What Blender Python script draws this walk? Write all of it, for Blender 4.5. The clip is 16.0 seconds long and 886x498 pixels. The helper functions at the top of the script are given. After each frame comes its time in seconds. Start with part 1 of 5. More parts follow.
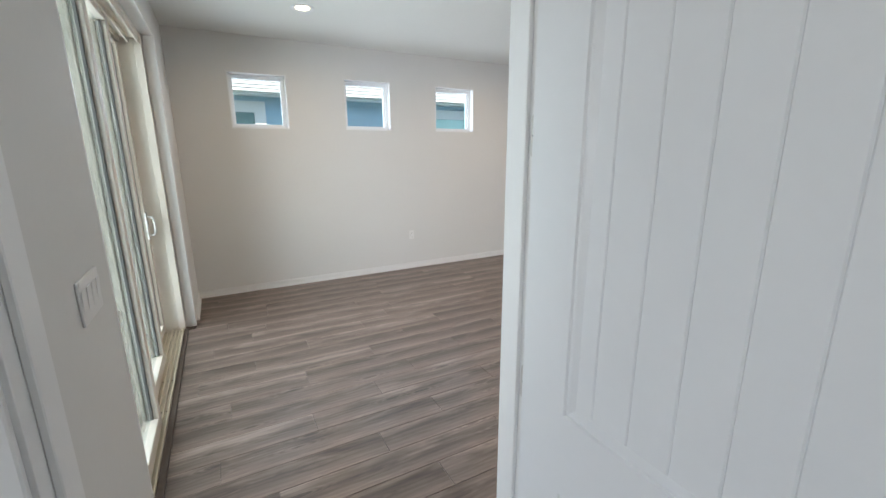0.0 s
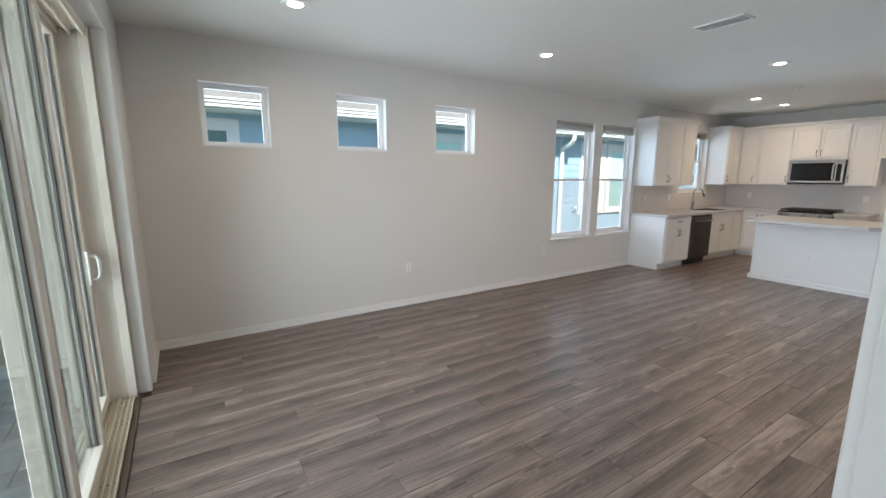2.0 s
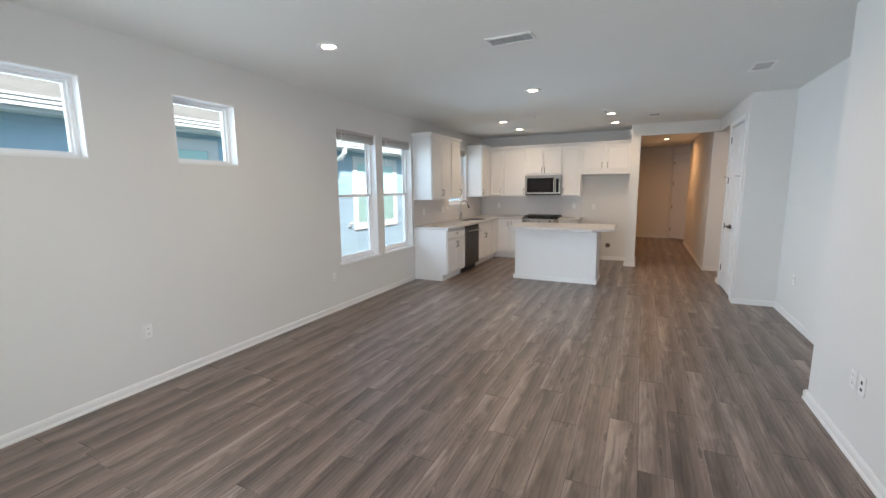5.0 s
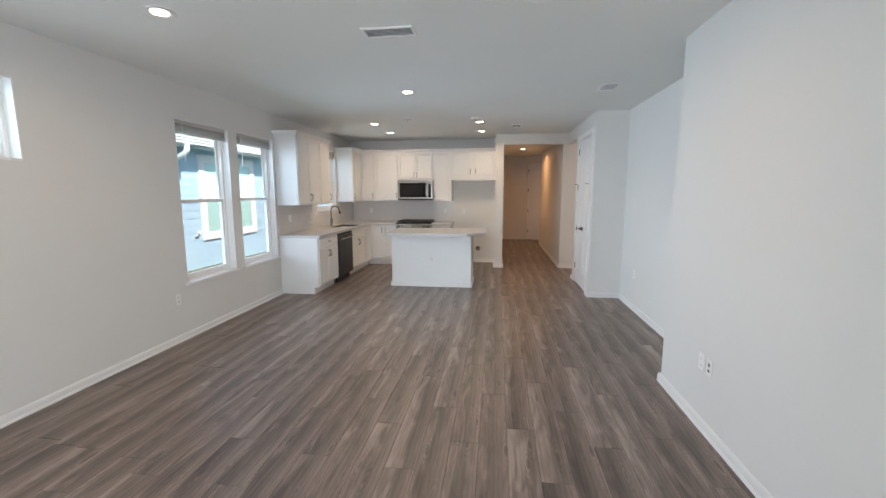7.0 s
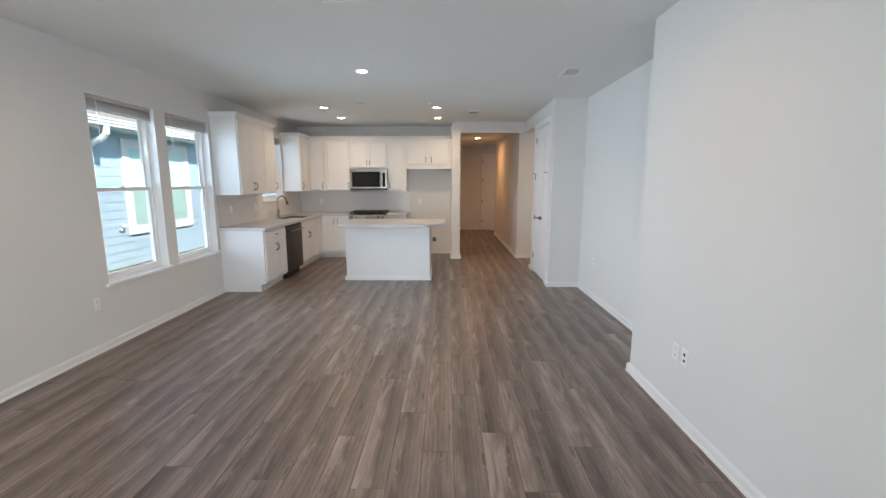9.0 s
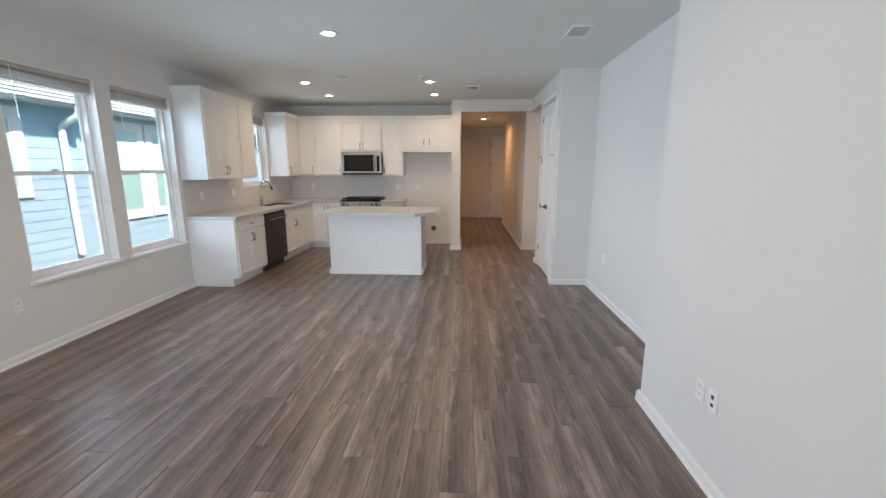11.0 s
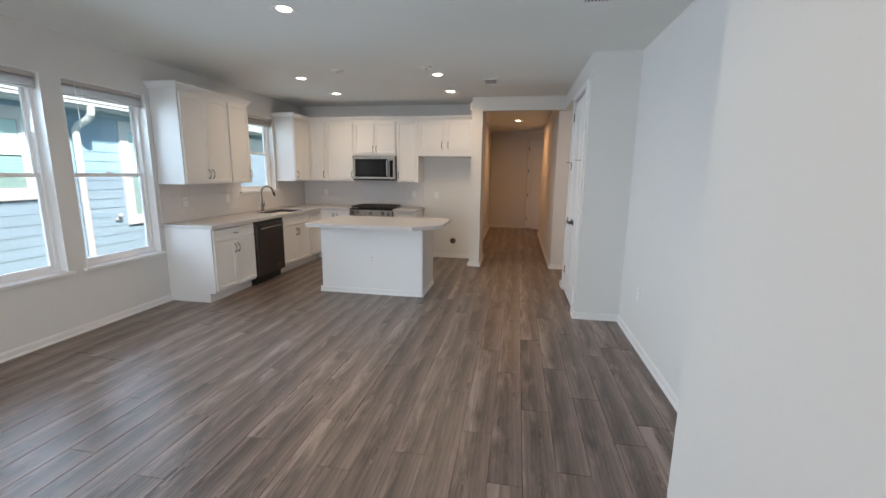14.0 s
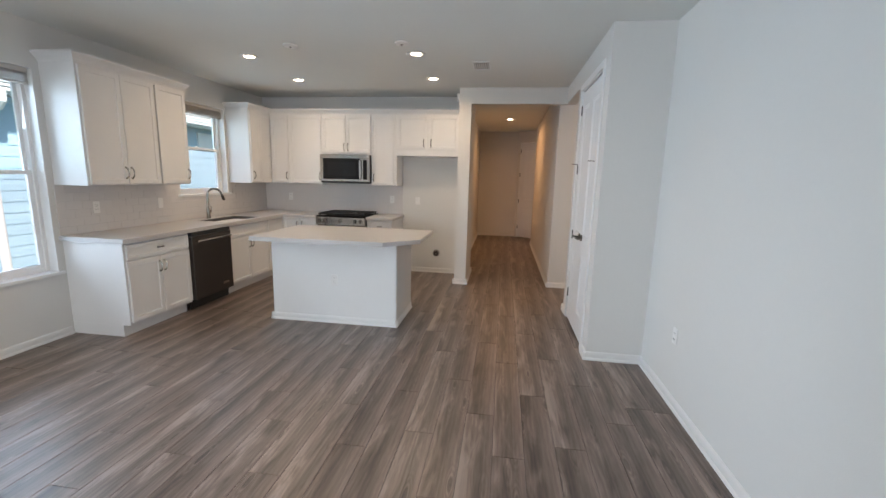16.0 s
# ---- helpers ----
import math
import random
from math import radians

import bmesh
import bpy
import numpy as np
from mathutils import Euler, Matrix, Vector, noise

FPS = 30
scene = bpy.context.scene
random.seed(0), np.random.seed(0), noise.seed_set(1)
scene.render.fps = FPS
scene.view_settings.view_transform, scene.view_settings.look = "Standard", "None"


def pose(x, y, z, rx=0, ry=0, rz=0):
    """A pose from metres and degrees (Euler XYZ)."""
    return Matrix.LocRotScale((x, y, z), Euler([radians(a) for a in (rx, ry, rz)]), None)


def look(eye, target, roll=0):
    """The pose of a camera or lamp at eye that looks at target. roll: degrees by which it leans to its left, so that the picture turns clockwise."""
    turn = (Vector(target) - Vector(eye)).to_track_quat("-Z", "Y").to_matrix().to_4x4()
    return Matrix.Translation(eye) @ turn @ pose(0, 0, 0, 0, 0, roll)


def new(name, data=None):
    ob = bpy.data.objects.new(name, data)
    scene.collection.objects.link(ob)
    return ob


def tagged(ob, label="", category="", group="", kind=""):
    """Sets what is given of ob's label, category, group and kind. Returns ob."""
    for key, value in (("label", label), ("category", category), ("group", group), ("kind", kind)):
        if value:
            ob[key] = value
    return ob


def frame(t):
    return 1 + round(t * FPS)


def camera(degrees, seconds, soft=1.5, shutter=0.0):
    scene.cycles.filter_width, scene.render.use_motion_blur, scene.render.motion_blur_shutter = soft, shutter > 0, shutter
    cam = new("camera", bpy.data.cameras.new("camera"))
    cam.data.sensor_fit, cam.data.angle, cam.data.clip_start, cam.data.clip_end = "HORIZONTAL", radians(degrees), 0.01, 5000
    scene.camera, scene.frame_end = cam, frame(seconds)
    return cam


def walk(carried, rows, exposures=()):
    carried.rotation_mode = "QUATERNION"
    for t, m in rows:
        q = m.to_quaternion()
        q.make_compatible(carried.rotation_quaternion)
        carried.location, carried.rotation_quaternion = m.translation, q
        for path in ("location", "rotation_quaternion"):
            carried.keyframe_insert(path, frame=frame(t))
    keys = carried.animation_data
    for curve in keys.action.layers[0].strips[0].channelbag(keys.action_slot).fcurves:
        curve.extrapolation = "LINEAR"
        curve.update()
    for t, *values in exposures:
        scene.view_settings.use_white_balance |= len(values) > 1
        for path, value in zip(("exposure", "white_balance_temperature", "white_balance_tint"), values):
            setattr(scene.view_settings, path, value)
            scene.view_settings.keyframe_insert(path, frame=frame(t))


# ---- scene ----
cam = camera(94.1, 16.0)
METRES, EYE, TILT, LEAN, TURN = 5.1, 1.53, 0.0, 0.0, -28.2
ROWS = [
    (0.0, 0.0, 0.0, 0.0, -0.07, -13.17, 0.3),
    (0.5, -0.0182, 0.0361, 0.0008, -0.65, -12.59, 0.23),
    (1.0, -0.0432, 0.0638, 0.0003, -1.43, -11.76, 0.12),
    (1.5, -0.0664, 0.0902, 0.0016, -2.31, -10.98, -0.07),
    (2.0, -0.0696, 0.1207, 0.0012, -4.07, -10.08, -0.06),
    (2.5, -0.0662, 0.1536, 0.005, -7.71, -9.43, 0.08),
    (3.0, -0.0654, 0.1876, 0.0055, -13.32, -9.22, 0.23),
    (3.5, -0.0721, 0.2218, 0.0086, -19.25, -8.97, 0.47),
    (4.0, -0.0714, 0.2464, 0.0073, -25.28, -8.81, 0.62),
    (6.5, -0.0661, 0.338, 0.0088, -50.2, -7.93, 0.18),
    (7.0, -0.0518, 0.3486, 0.009, -54.4, -7.93, 0.09),
    (7.5, -0.0457, 0.3729, 0.0107, -57.64, -7.97, 0.18),
    (8.0, -0.0447, 0.3886, 0.0097, -59.98, -8.24, 0.21),
    (8.5, -0.0403, 0.3954, 0.0061, -61.15, -8.74, 0.15),
    (9.0, -0.021, 0.3932, 0.0024, -61.18, -9.16, 0.01),
    (11.5, 0.1592, 0.3953, -0.0013, -57.95, -11.8, -0.11),
    (12.0, 0.1952, 0.3899, -0.0014, -56.64, -11.91, -0.08),
    (12.5, 0.2339, 0.3967, -0.0003, -55.82, -11.51, -0.26),
    (13.0, 0.2668, 0.3992, 0.0023, -54.27, -11.06, -0.36),
    (13.5, 0.2963, 0.3911, 0.0036, -52.74, -10.43, -0.55),
    (14.0, 0.3278, 0.3948, 0.0012, -51.71, -10.44, -0.71),
    (14.5, 0.3653, 0.4141, -0.0003, -51.59, -10.36, -1.03),
    (15.0, 0.4085, 0.4342, -0.0014, -51.74, -10.48, -1.28),
    (15.5, 0.4523, 0.4574, -0.0009, -52.21, -10.4, -1.37),
    (16.0, 0.4857, 0.5001, -0.0013, -53.45, -9.91, -1.41),
]
walk(cam, [(t, pose(0, 0, EYE, TILT, LEAN, TURN) @ pose(METRES * x, METRES * y, METRES * z, 90 + pitch, roll, yaw)) for t, x, y, z, yaw, pitch, roll in ROWS],
     exposures=[(0.0, 1.42), (0.7, 1.24), (1.3, 1.14), (2.2, 1.16), (3.5, 1.20), (5.0, 1.27), (10.0, 1.29), (14.0, 1.15), (16.0, 1.24)])

# world, sun and exposure
world = bpy.data.worlds.new("world")
scene.world = world
world.use_nodes = True
wn = world.node_tree
sky = wn.nodes.new("ShaderNodeTexSky")
sky.sky_type = "NISHITA"
sky.sun_disc = False
SUN_ELEV, SUN_AZ = radians(43), radians(211)
sky.sun_elevation, sky.sun_rotation = SUN_ELEV, SUN_AZ
wn.links.new(sky.outputs[0], wn.nodes["Background"].inputs[0])
wn.nodes["Background"].inputs[1].default_value = 0.12
sun_data = bpy.data.lights.new("sun", "SUN")
sun_data.energy, sun_data.angle, sun_data.color = 4.7, radians(0.5), (1, 0.90, 0.80)
sun = new("sun", sun_data)
sun.matrix_basis = look((20 * math.sin(SUN_AZ), 20 * math.cos(SUN_AZ), 20 * math.tan(SUN_ELEV)), (0, 0, 0))
scene.view_settings.exposure = 1.5

# the plan, in metres
CEIL, FLOOR = 2.71, 0.0
NORTH, WEST, SOUTH, SOUTH2, EAST = 5.0, -0.33, 0.31, -0.145, 9.83
DOOR_WALL, HEAD, BW = 0.818, 2.505, 0.108
HALL_N, HALL_S, HALL_E = 1.74, 0.39, 14.5
PLANK_W, PLANK_SEAM = 0.1775, 1.425
PAN_W, PAN_E, STUB = 6.895, 8.28, 9.3
PIER_W, PIER_N, PIER_S = 9.19, 1.73, 1.565
LAMPS = [(0.775, 3.90), (3.16, 3.84), (5.47, 2.73), (7.62, 3.77), (8.67, 3.765), (7.63, 1.995), (8.67, 2.0), (3.235, 1.46), (12.2, 1.02), (8.79, -1.2)]


# ---- materials ----
def node_mat(name):
    m = bpy.data.materials.new(name)
    m.use_nodes = True
    nt = m.node_tree
    return m, nt, nt.nodes["Principled BSDF"]


def mat(name, base, rough=0.5, metal=0.0, vary=0.06, scale=3.0, bump=0.0, bump_scale=60.0, spec=0.5, fine=40.0, rvar=0.06):
    """A paint, plastic or metal whose colour wanders at two scales, with fine relief."""
    m, nt, b = node_mat(name)
    N, L = nt.nodes, nt.links
    tc = N.new("ShaderNodeTexCoord")
    n1, n2 = N.new("ShaderNodeTexNoise"), N.new("ShaderNodeTexNoise")
    n1.inputs["Scale"].default_value, n2.inputs["Scale"].default_value = scale, fine
    n1.inputs["Detail"].default_value = n2.inputs["Detail"].default_value = 3
    for n in (n1, n2):
        L.new(tc.outputs["Object"], n.inputs["Vector"])
    add = N.new("ShaderNodeMath")
    add.operation = "MULTIPLY_ADD"
    L.new(n2.outputs["Fac"], add.inputs[0])
    add.inputs[1].default_value = 0.4
    L.new(n1.outputs["Fac"], add.inputs[2])
    ramp = N.new("ShaderNodeMapRange")
    ramp.inputs["From Min"].default_value, ramp.inputs["From Max"].default_value = 0.4, 1.0
    ramp.inputs["To Min"].default_value, ramp.inputs["To Max"].default_value = 1 - vary, 1 + vary
    L.new(add.outputs[0], ramp.inputs["Value"])
    mul = N.new("ShaderNodeVectorMath")
    mul.operation = "SCALE"
    mul.inputs[0].default_value = base
    L.new(ramp.outputs[0], mul.inputs["Scale"])
    L.new(mul.outputs[0], b.inputs["Base Color"])
    rr = N.new("ShaderNodeMapRange")
    rr.inputs["From Min"].default_value, rr.inputs["From Max"].default_value = 0.3, 0.7
    rr.inputs["To Min"].default_value, rr.inputs["To Max"].default_value = max(rough - rvar, 0.02), min(rough + rvar, 1)
    L.new(n1.outputs["Fac"], rr.inputs["Value"])
    L.new(rr.outputs[0], b.inputs["Roughness"])
    b.inputs["Metallic"].default_value = metal
    b.inputs["Specular IOR Level"].default_value = spec
    if bump:
        n3, bp = N.new("ShaderNodeTexNoise"), N.new("ShaderNodeBump")
        n3.inputs["Scale"].default_value, n3.inputs["Detail"].default_value = bump_scale, 2
        L.new(tc.outputs["Object"], n3.inputs["Vector"])
        L.new(n3.outputs["Fac"], bp.inputs["Height"])
        bp.inputs["Distance"].default_value, bp.inputs["Strength"].default_value = bump, 0.6
        L.new(bp.outputs[0], b.inputs["Normal"])
    return m


def plank_material():
    """Grey-brown oak vinyl: long grain, darker streaks, knots; each plank its own tone and stretch of grain."""
    m, nt, b = node_mat("floor_plank_oak")
    N, L = nt.nodes, nt.links
    tc, info = N.new("ShaderNodeTexCoord"), N.new("ShaderNodeObjectInfo")
    off = N.new("ShaderNodeVectorMath")
    off.operation = "MULTIPLY_ADD"
    comb = N.new("ShaderNodeCombineXYZ")
    for i, k in enumerate((37.0, 91.0, 53.0)):
        mm = N.new("ShaderNodeMath")
        mm.operation = "MULTIPLY"
        L.new(info.outputs["Random"], mm.inputs[0])
        mm.inputs[1].default_value = k
        L.new(mm.outputs[0], comb.inputs[i])
    L.new(tc.outputs["Object"], off.inputs[0])
    off.inputs[1].default_value = (1, 1, 1)
    L.new(comb.outputs[0], off.inputs[2])

    def noise_at(sx, sy, detail, dist=0.0, rough=0.55):
        mp, n = N.new("ShaderNodeMapping"), N.new("ShaderNodeTexNoise")
        mp.inputs["Scale"].default_value = (sx, sy, 1)
        L.new(off.outputs[0], mp.inputs["Vector"])
        L.new(mp.outputs[0], n.inputs["Vector"])
        n.inputs["Scale"].default_value, n.inputs["Detail"].default_value = 1.0, detail
        n.inputs["Distortion"].default_value, n.inputs["Roughness"].default_value = dist, rough
        return n.outputs["Fac"]

    broad, streak, fine = noise_at(2.1, 13, 3, 0.9), noise_at(4.2, 34, 6, 1.6, 0.66), noise_at(8, 150, 3, 0.3)
    mp, wave = N.new("ShaderNodeMapping"), N.new("ShaderNodeTexWave")
    mp.inputs["Scale"].default_value = (0.55, 7, 1)
    L.new(off.outputs[0], mp.inputs["Vector"])
    L.new(mp.outputs[0], wave.inputs["Vector"])
    wave.bands_direction = "Y"
    wave.inputs["Scale"].default_value, wave.inputs["Distortion"].default_value = 1.6, 7.0
    wave.inputs["Detail"].default_value, wave.inputs["Detail Scale"].default_value = 3, 1.3

    def madd(a, k, c):
        n = N.new("ShaderNodeMath")
        n.operation = "MULTIPLY_ADD"
        L.new(a, n.inputs[0])
        n.inputs[1].default_value = k
        if isinstance(c, float):
            n.inputs[2].default_value = c
        else:
            L.new(c, n.inputs[2])
        return n.outputs[0]

    knots = N.new("ShaderNodeTexVoronoi")
    kmp = N.new("ShaderNodeMapping")
    kmp.inputs["Scale"].default_value = (2.1, 10.5, 1)
    L.new(off.outputs[0], kmp.inputs["Vector"])
    L.new(kmp.outputs[0], knots.inputs["Vector"])
    knots.inputs["Scale"].default_value = 1.0
    mask, ring = N.new("ShaderNodeMapRange"), N.new("ShaderNodeMath")
    mask.inputs["From Min"].default_value, mask.inputs["From Max"].default_value = 0.05, 0.42
    mask.inputs["To Min"].default_value, mask.inputs["To Max"].default_value = 0.11, 0.0
    L.new(knots.outputs["Distance"], mask.inputs["Value"])
    ring.operation = "SINE"
    L.new(madd(knots.outputs["Distance"], 62.0, madd(streak, 9.0, 0.0)), ring.inputs[0])
    rings = N.new("ShaderNodeMath")
    rings.operation = "MULTIPLY"
    L.new(ring.outputs[0], rings.inputs[0])
    L.new(mask.outputs[0], rings.inputs[1])
    mix = madd(streak, 0.27, madd(broad, 0.80, madd(fine, 0.19, madd(rings.outputs[0], 1.0, madd(wave.outputs["Fac"], 0.08, -0.05)))))
    # paler sapwood along the long edges of a plank, darker heartwood along its middle
    at, part_y, across = N.new("ShaderNodeNewGeometry"), N.new("ShaderNodeSeparateXYZ"), N.new("ShaderNodeMath")
    L.new(at.outputs["Position"], part_y.inputs[0])
    across.operation = "FRACT"
    L.new(madd(part_y.outputs["Y"], 1 / PLANK_W, 8 - PLANK_SEAM / PLANK_W + 40), across.inputs[0])
    bend = madd(across.outputs[0], 2.0, madd(broad, 1.6, madd(info.outputs["Random"], 0.9, -2.25)))
    edge = N.new("ShaderNodeMath")
    edge.operation = "ABSOLUTE"
    L.new(bend, edge.inputs[0])
    tone = madd(info.outputs["Random"], 0.13, madd(edge.outputs[0], 0.24, mix))
    ramp = N.new("ShaderNodeValToRGB")
    e = ramp.color_ramp.elements
    e[0].position, e[0].color = 0.62, (0.064, 0.050, 0.043, 1)
    e[1].position, e[1].color = 1.42, (0.350, 0.277, 0.238, 1)
    scale_down = N.new("ShaderNodeMapRange")
    scale_down.inputs["From Min"].default_value, scale_down.inputs["From Max"].default_value = 0.47, 1.15
    L.new(tone, scale_down.inputs["Value"])
    e[0].position, e[1].position = 0.0, 1.0
    mid = ramp.color_ramp.elements.new(0.28)
    mid.color = (0.116, 0.087, 0.072, 1)
    mid2 = ramp.color_ramp.elements.new(0.6)
    mid2.color = (0.202, 0.156, 0.133, 1)
    L.new(scale_down.outputs[0], ramp.inputs["Fac"])
    kr = N.new("ShaderNodeMapRange")
    kr.inputs["From Min"].default_value, kr.inputs["From Max"].default_value = 0.05, 0.14
    kr.inputs["To Min"].default_value, kr.inputs["To Max"].default_value = 0.48, 1.0
    L.new(knots.outputs["Distance"], kr.inputs["Value"])
    sc = N.new("ShaderNodeVectorMath")
    sc.operation = "SCALE"
    L.new(ramp.outputs[0], sc.inputs[0])
    L.new(kr.outputs[0], sc.inputs["Scale"])
    L.new(sc.outputs[0], b.inputs["Base Color"])
    rg = N.new("ShaderNodeMapRange")
    rg.inputs["To Min"].default_value, rg.inputs["To Max"].default_value = 0.27, 0.42
    L.new(streak, rg.inputs["Value"])
    L.new(rg.outputs[0], b.inputs["Roughness"])
    bp = N.new("ShaderNodeBump")
    bp.inputs["Distance"].default_value, bp.inputs["Strength"].default_value = 0.0008, 0.5
    L.new(fine, bp.inputs["Height"])
    L.new(bp.outputs[0], b.inputs["Normal"])
    return m


def glass_material(name, tint, rough=0.0, gain=0.55):
    m, nt, b = node_mat(name)
    b.inputs["Base Color"].default_value = (*tint, 1)
    b.inputs["Transmission Weight"].default_value = 1
    b.inputs["Roughness"].default_value = rough
    b.inputs["IOR"].default_value = 1.05
    b.inputs["Specular IOR Level"].default_value = 0.5
    N, L = nt.nodes, nt.links
    tr, gl, mx, fr = N.new("ShaderNodeBsdfTransparent"), N.new("ShaderNodeBsdfGlossy"), N.new("ShaderNodeMixShader"), N.new("ShaderNodeLayerWeight")
    tr.inputs[0].default_value = (*tint, 1)
    gl.inputs["Roughness"].default_value = 0.01
    fr.inputs["Blend"].default_value = 0.5
    pw, ad = N.new("ShaderNodeMath"), N.new("ShaderNodeMath")
    pw.operation, ad.operation = "POWER", "MULTIPLY_ADD"
    L.new(fr.outputs["Facing"], pw.inputs[0])
    pw.inputs[1].default_value = 4.0
    L.new(pw.outputs[0], ad.inputs[0])
    ad.inputs[1].default_value, ad.inputs[2].default_value = gain, 0.05
    L.new(ad.outputs[0], mx.inputs[0])
    L.new(tr.outputs[0], mx.inputs[1])
    L.new(gl.outputs[0], mx.inputs[2])
    L.new(mx.outputs[0], N["Material Output"].inputs["Surface"])
    return m


def glow(name, color, strength):
    m, nt, b = node_mat(name)
    b.inputs["Base Color"].default_value = (0.9, 0.88, 0.84, 1)
    b.inputs["Emission Color"].default_value = (*color, 1)
    b.inputs["Emission Strength"].default_value = strength
    return m


def siding_material():
    m = mat("siding_blue", (0.335, 0.50, 0.62), 0.6, vary=0.06, scale=2, bump=0.002, bump_scale=30)
    return m


def grass_material():
    m, nt, b = node_mat("grass")
    N, L = nt.nodes, nt.links
    tc, n, r = N.new("ShaderNodeTexCoord"), N.new("ShaderNodeTexNoise"), N.new("ShaderNodeValToRGB")
    n.inputs["Scale"].default_value, n.inputs["Detail"].default_value = 9, 8
    L.new(tc.outputs["Object"], n.inputs["Vector"])
    L.new(n.outputs["Fac"], r.inputs["Fac"])
    r.color_ramp.elements[0].position, r.color_ramp.elements[0].color = 0.35, (0.045, 0.075, 0.02, 1)
    r.color_ramp.elements[1].position, r.color_ramp.elements[1].color = 0.7, (0.17, 0.19, 0.08, 1)
    L.new(r.outputs[0], b.inputs["Base Color"])
    b.inputs["Roughness"].default_value = 0.9
    return m


WALL = mat("wall_paint", (0.700, 0.690, 0.664), 0.7, vary=0.02, scale=1.2, bump=0.0006, bump_scale=170, spec=0.3)
CEILING = mat("ceiling_paint", (0.765, 0.775, 0.745), 0.85, vary=0.025, scale=1.0, bump=0.0012, bump_scale=120, spec=0.2)
TRIM = mat("trim_paint", (0.80, 0.80, 0.79), 0.35, vary=0.02, bump=0.0002, bump_scale=80)
DOORP = mat("door_paint", (0.78, 0.79, 0.80), 0.38, vary=0.02, bump=0.0003, bump_scale=120)
CAB = mat("cabinet_paint", (0.73, 0.722, 0.71), 0.36, vary=0.02, bump=0.0002, bump_scale=70)
QUARTZ = mat("quartz", (0.52, 0.505, 0.495), 0.3, vary=0.035, scale=2, fine=220, rvar=0.01)
TILE = mat("tile_glaze", (0.68, 0.655, 0.64), 0.16, vary=0.03, scale=6)
GROUT = mat("grout", (0.665, 0.64, 0.625), 0.8, vary=0.04)
STEEL = mat("stainless_steel", (0.50, 0.475, 0.45), 0.2, 1.0, vary=0.05, scale=4, fine=180)
DARKSTEEL = mat("dark_stainless", (0.075, 0.066, 0.061), 0.34, 0.7, vary=0.06, fine=160)
NICKEL = mat("brushed_nickel", (0.30, 0.285, 0.27), 0.25, 1.0, vary=0.04)
# nickel with dark reflections put into its base colour, for levers and hinges
DIMNICKEL = mat("dark_satin_metal", (0.13, 0.12, 0.11), 0.32, 0.8, vary=0.05)
HINGE = mat("satin_hinge", (0.60, 0.58, 0.55), 0.4, 0.35, vary=0.04)
SINKSTEEL = mat("sink_steel", (0.16, 0.155, 0.15), 0.35, 0.9, vary=0.06, fine=120)
BASEBOARD = mat("baseboard_paint", (0.745, 0.735, 0.72), 0.42, vary=0.02, bump=0.0002, bump_scale=80)
BLACK = mat("black_iron", (0.018, 0.018, 0.018), 0.5, vary=0.15)
BLACKGLASS = mat("black_glass", (0.010, 0.010, 0.011), 0.04, vary=0.05, spec=0.3, rvar=0.01)
PLASTIC = mat("white_plastic", (0.80, 0.79, 0.77), 0.3, vary=0.015)
VINYL = mat("window_vinyl", (0.86, 0.865, 0.87), 0.35, vary=0.02)
SLIDER = mat("slider_vinyl", (0.76, 0.70, 0.62), 0.4, vary=0.03)
TRACK = mat("door_track", (0.74, 0.68, 0.56), 0.4, 0.2, vary=0.05)
BLIND = mat("blind_slat", (0.50, 0.47, 0.435), 0.5, vary=0.03)
SLOT = mat("dark_slot", (0.03, 0.03, 0.03), 0.6, vary=0.1)
DUCT = mat("duct_grey", (0.22, 0.215, 0.21), 0.7)
GASKET = mat("gasket_grey", (0.12, 0.118, 0.11), 0.6, vary=0.05)
GROOVE = mat("plank_joint", (0.045, 0.034, 0.027), 0.7, vary=0.1)
PLANK = plank_material()
GLASS = glass_material("window_glass", (0.93, 0.98, 0.98))
SCREEN = glass_material("screened_glass", (0.84, 0.83, 0.84))
GREENGLASS = glass_material("slider_glass", (0.84, 0.905, 0.875), gain=1.0)
GLOW = glow("lamp_glow", (1.0, 0.80, 0.56), 9.0)
SIDING = siding_material()
NTRIM = mat("neighbour_trim", (0.70, 0.72, 0.73), 0.5, vary=0.03)
SHINGLE = mat("roof_shingle", (0.21, 0.20, 0.19), 0.9, vary=0.18, scale=4, fine=60, bump=0.004, bump_scale=90)
NGLASS = mat("neighbour_glass", (0.10, 0.20, 0.21), 0.1, vary=0.08)
NBLIND = mat("neighbour_blind", (0.33, 0.56, 0.53), 0.5, vary=0.05)
NSHADE = mat("neighbour_shade", (0.46, 0.72, 0.70), 0.6, vary=0.04)
GRASS = grass_material()
PAVER = mat("paver_stone", (0.50, 0.525, 0.565), 0.8, vary=0.22, scale=3, fine=30, bump=0.003, bump_scale=40)
CONCRETE = mat("concrete", (0.50, 0.47, 0.44), 0.85, vary=0.12, scale=2, bump=0.002, bump_scale=50)
STUCCO = mat("stucco", (0.42, 0.45, 0.405), 0.85, vary=0.05, bump=0.004, bump_scale=60)


# ---- mesh helpers ----
def thing(name, loc=(0, 0, 0), rz=0, label="", category="", group="", kind=""):
    ob = new(name)
    ob.matrix_basis = pose(*loc, 0, 0, rz)
    ob.empty_display_size = 0.1
    return tagged(ob, label, category, group, kind)


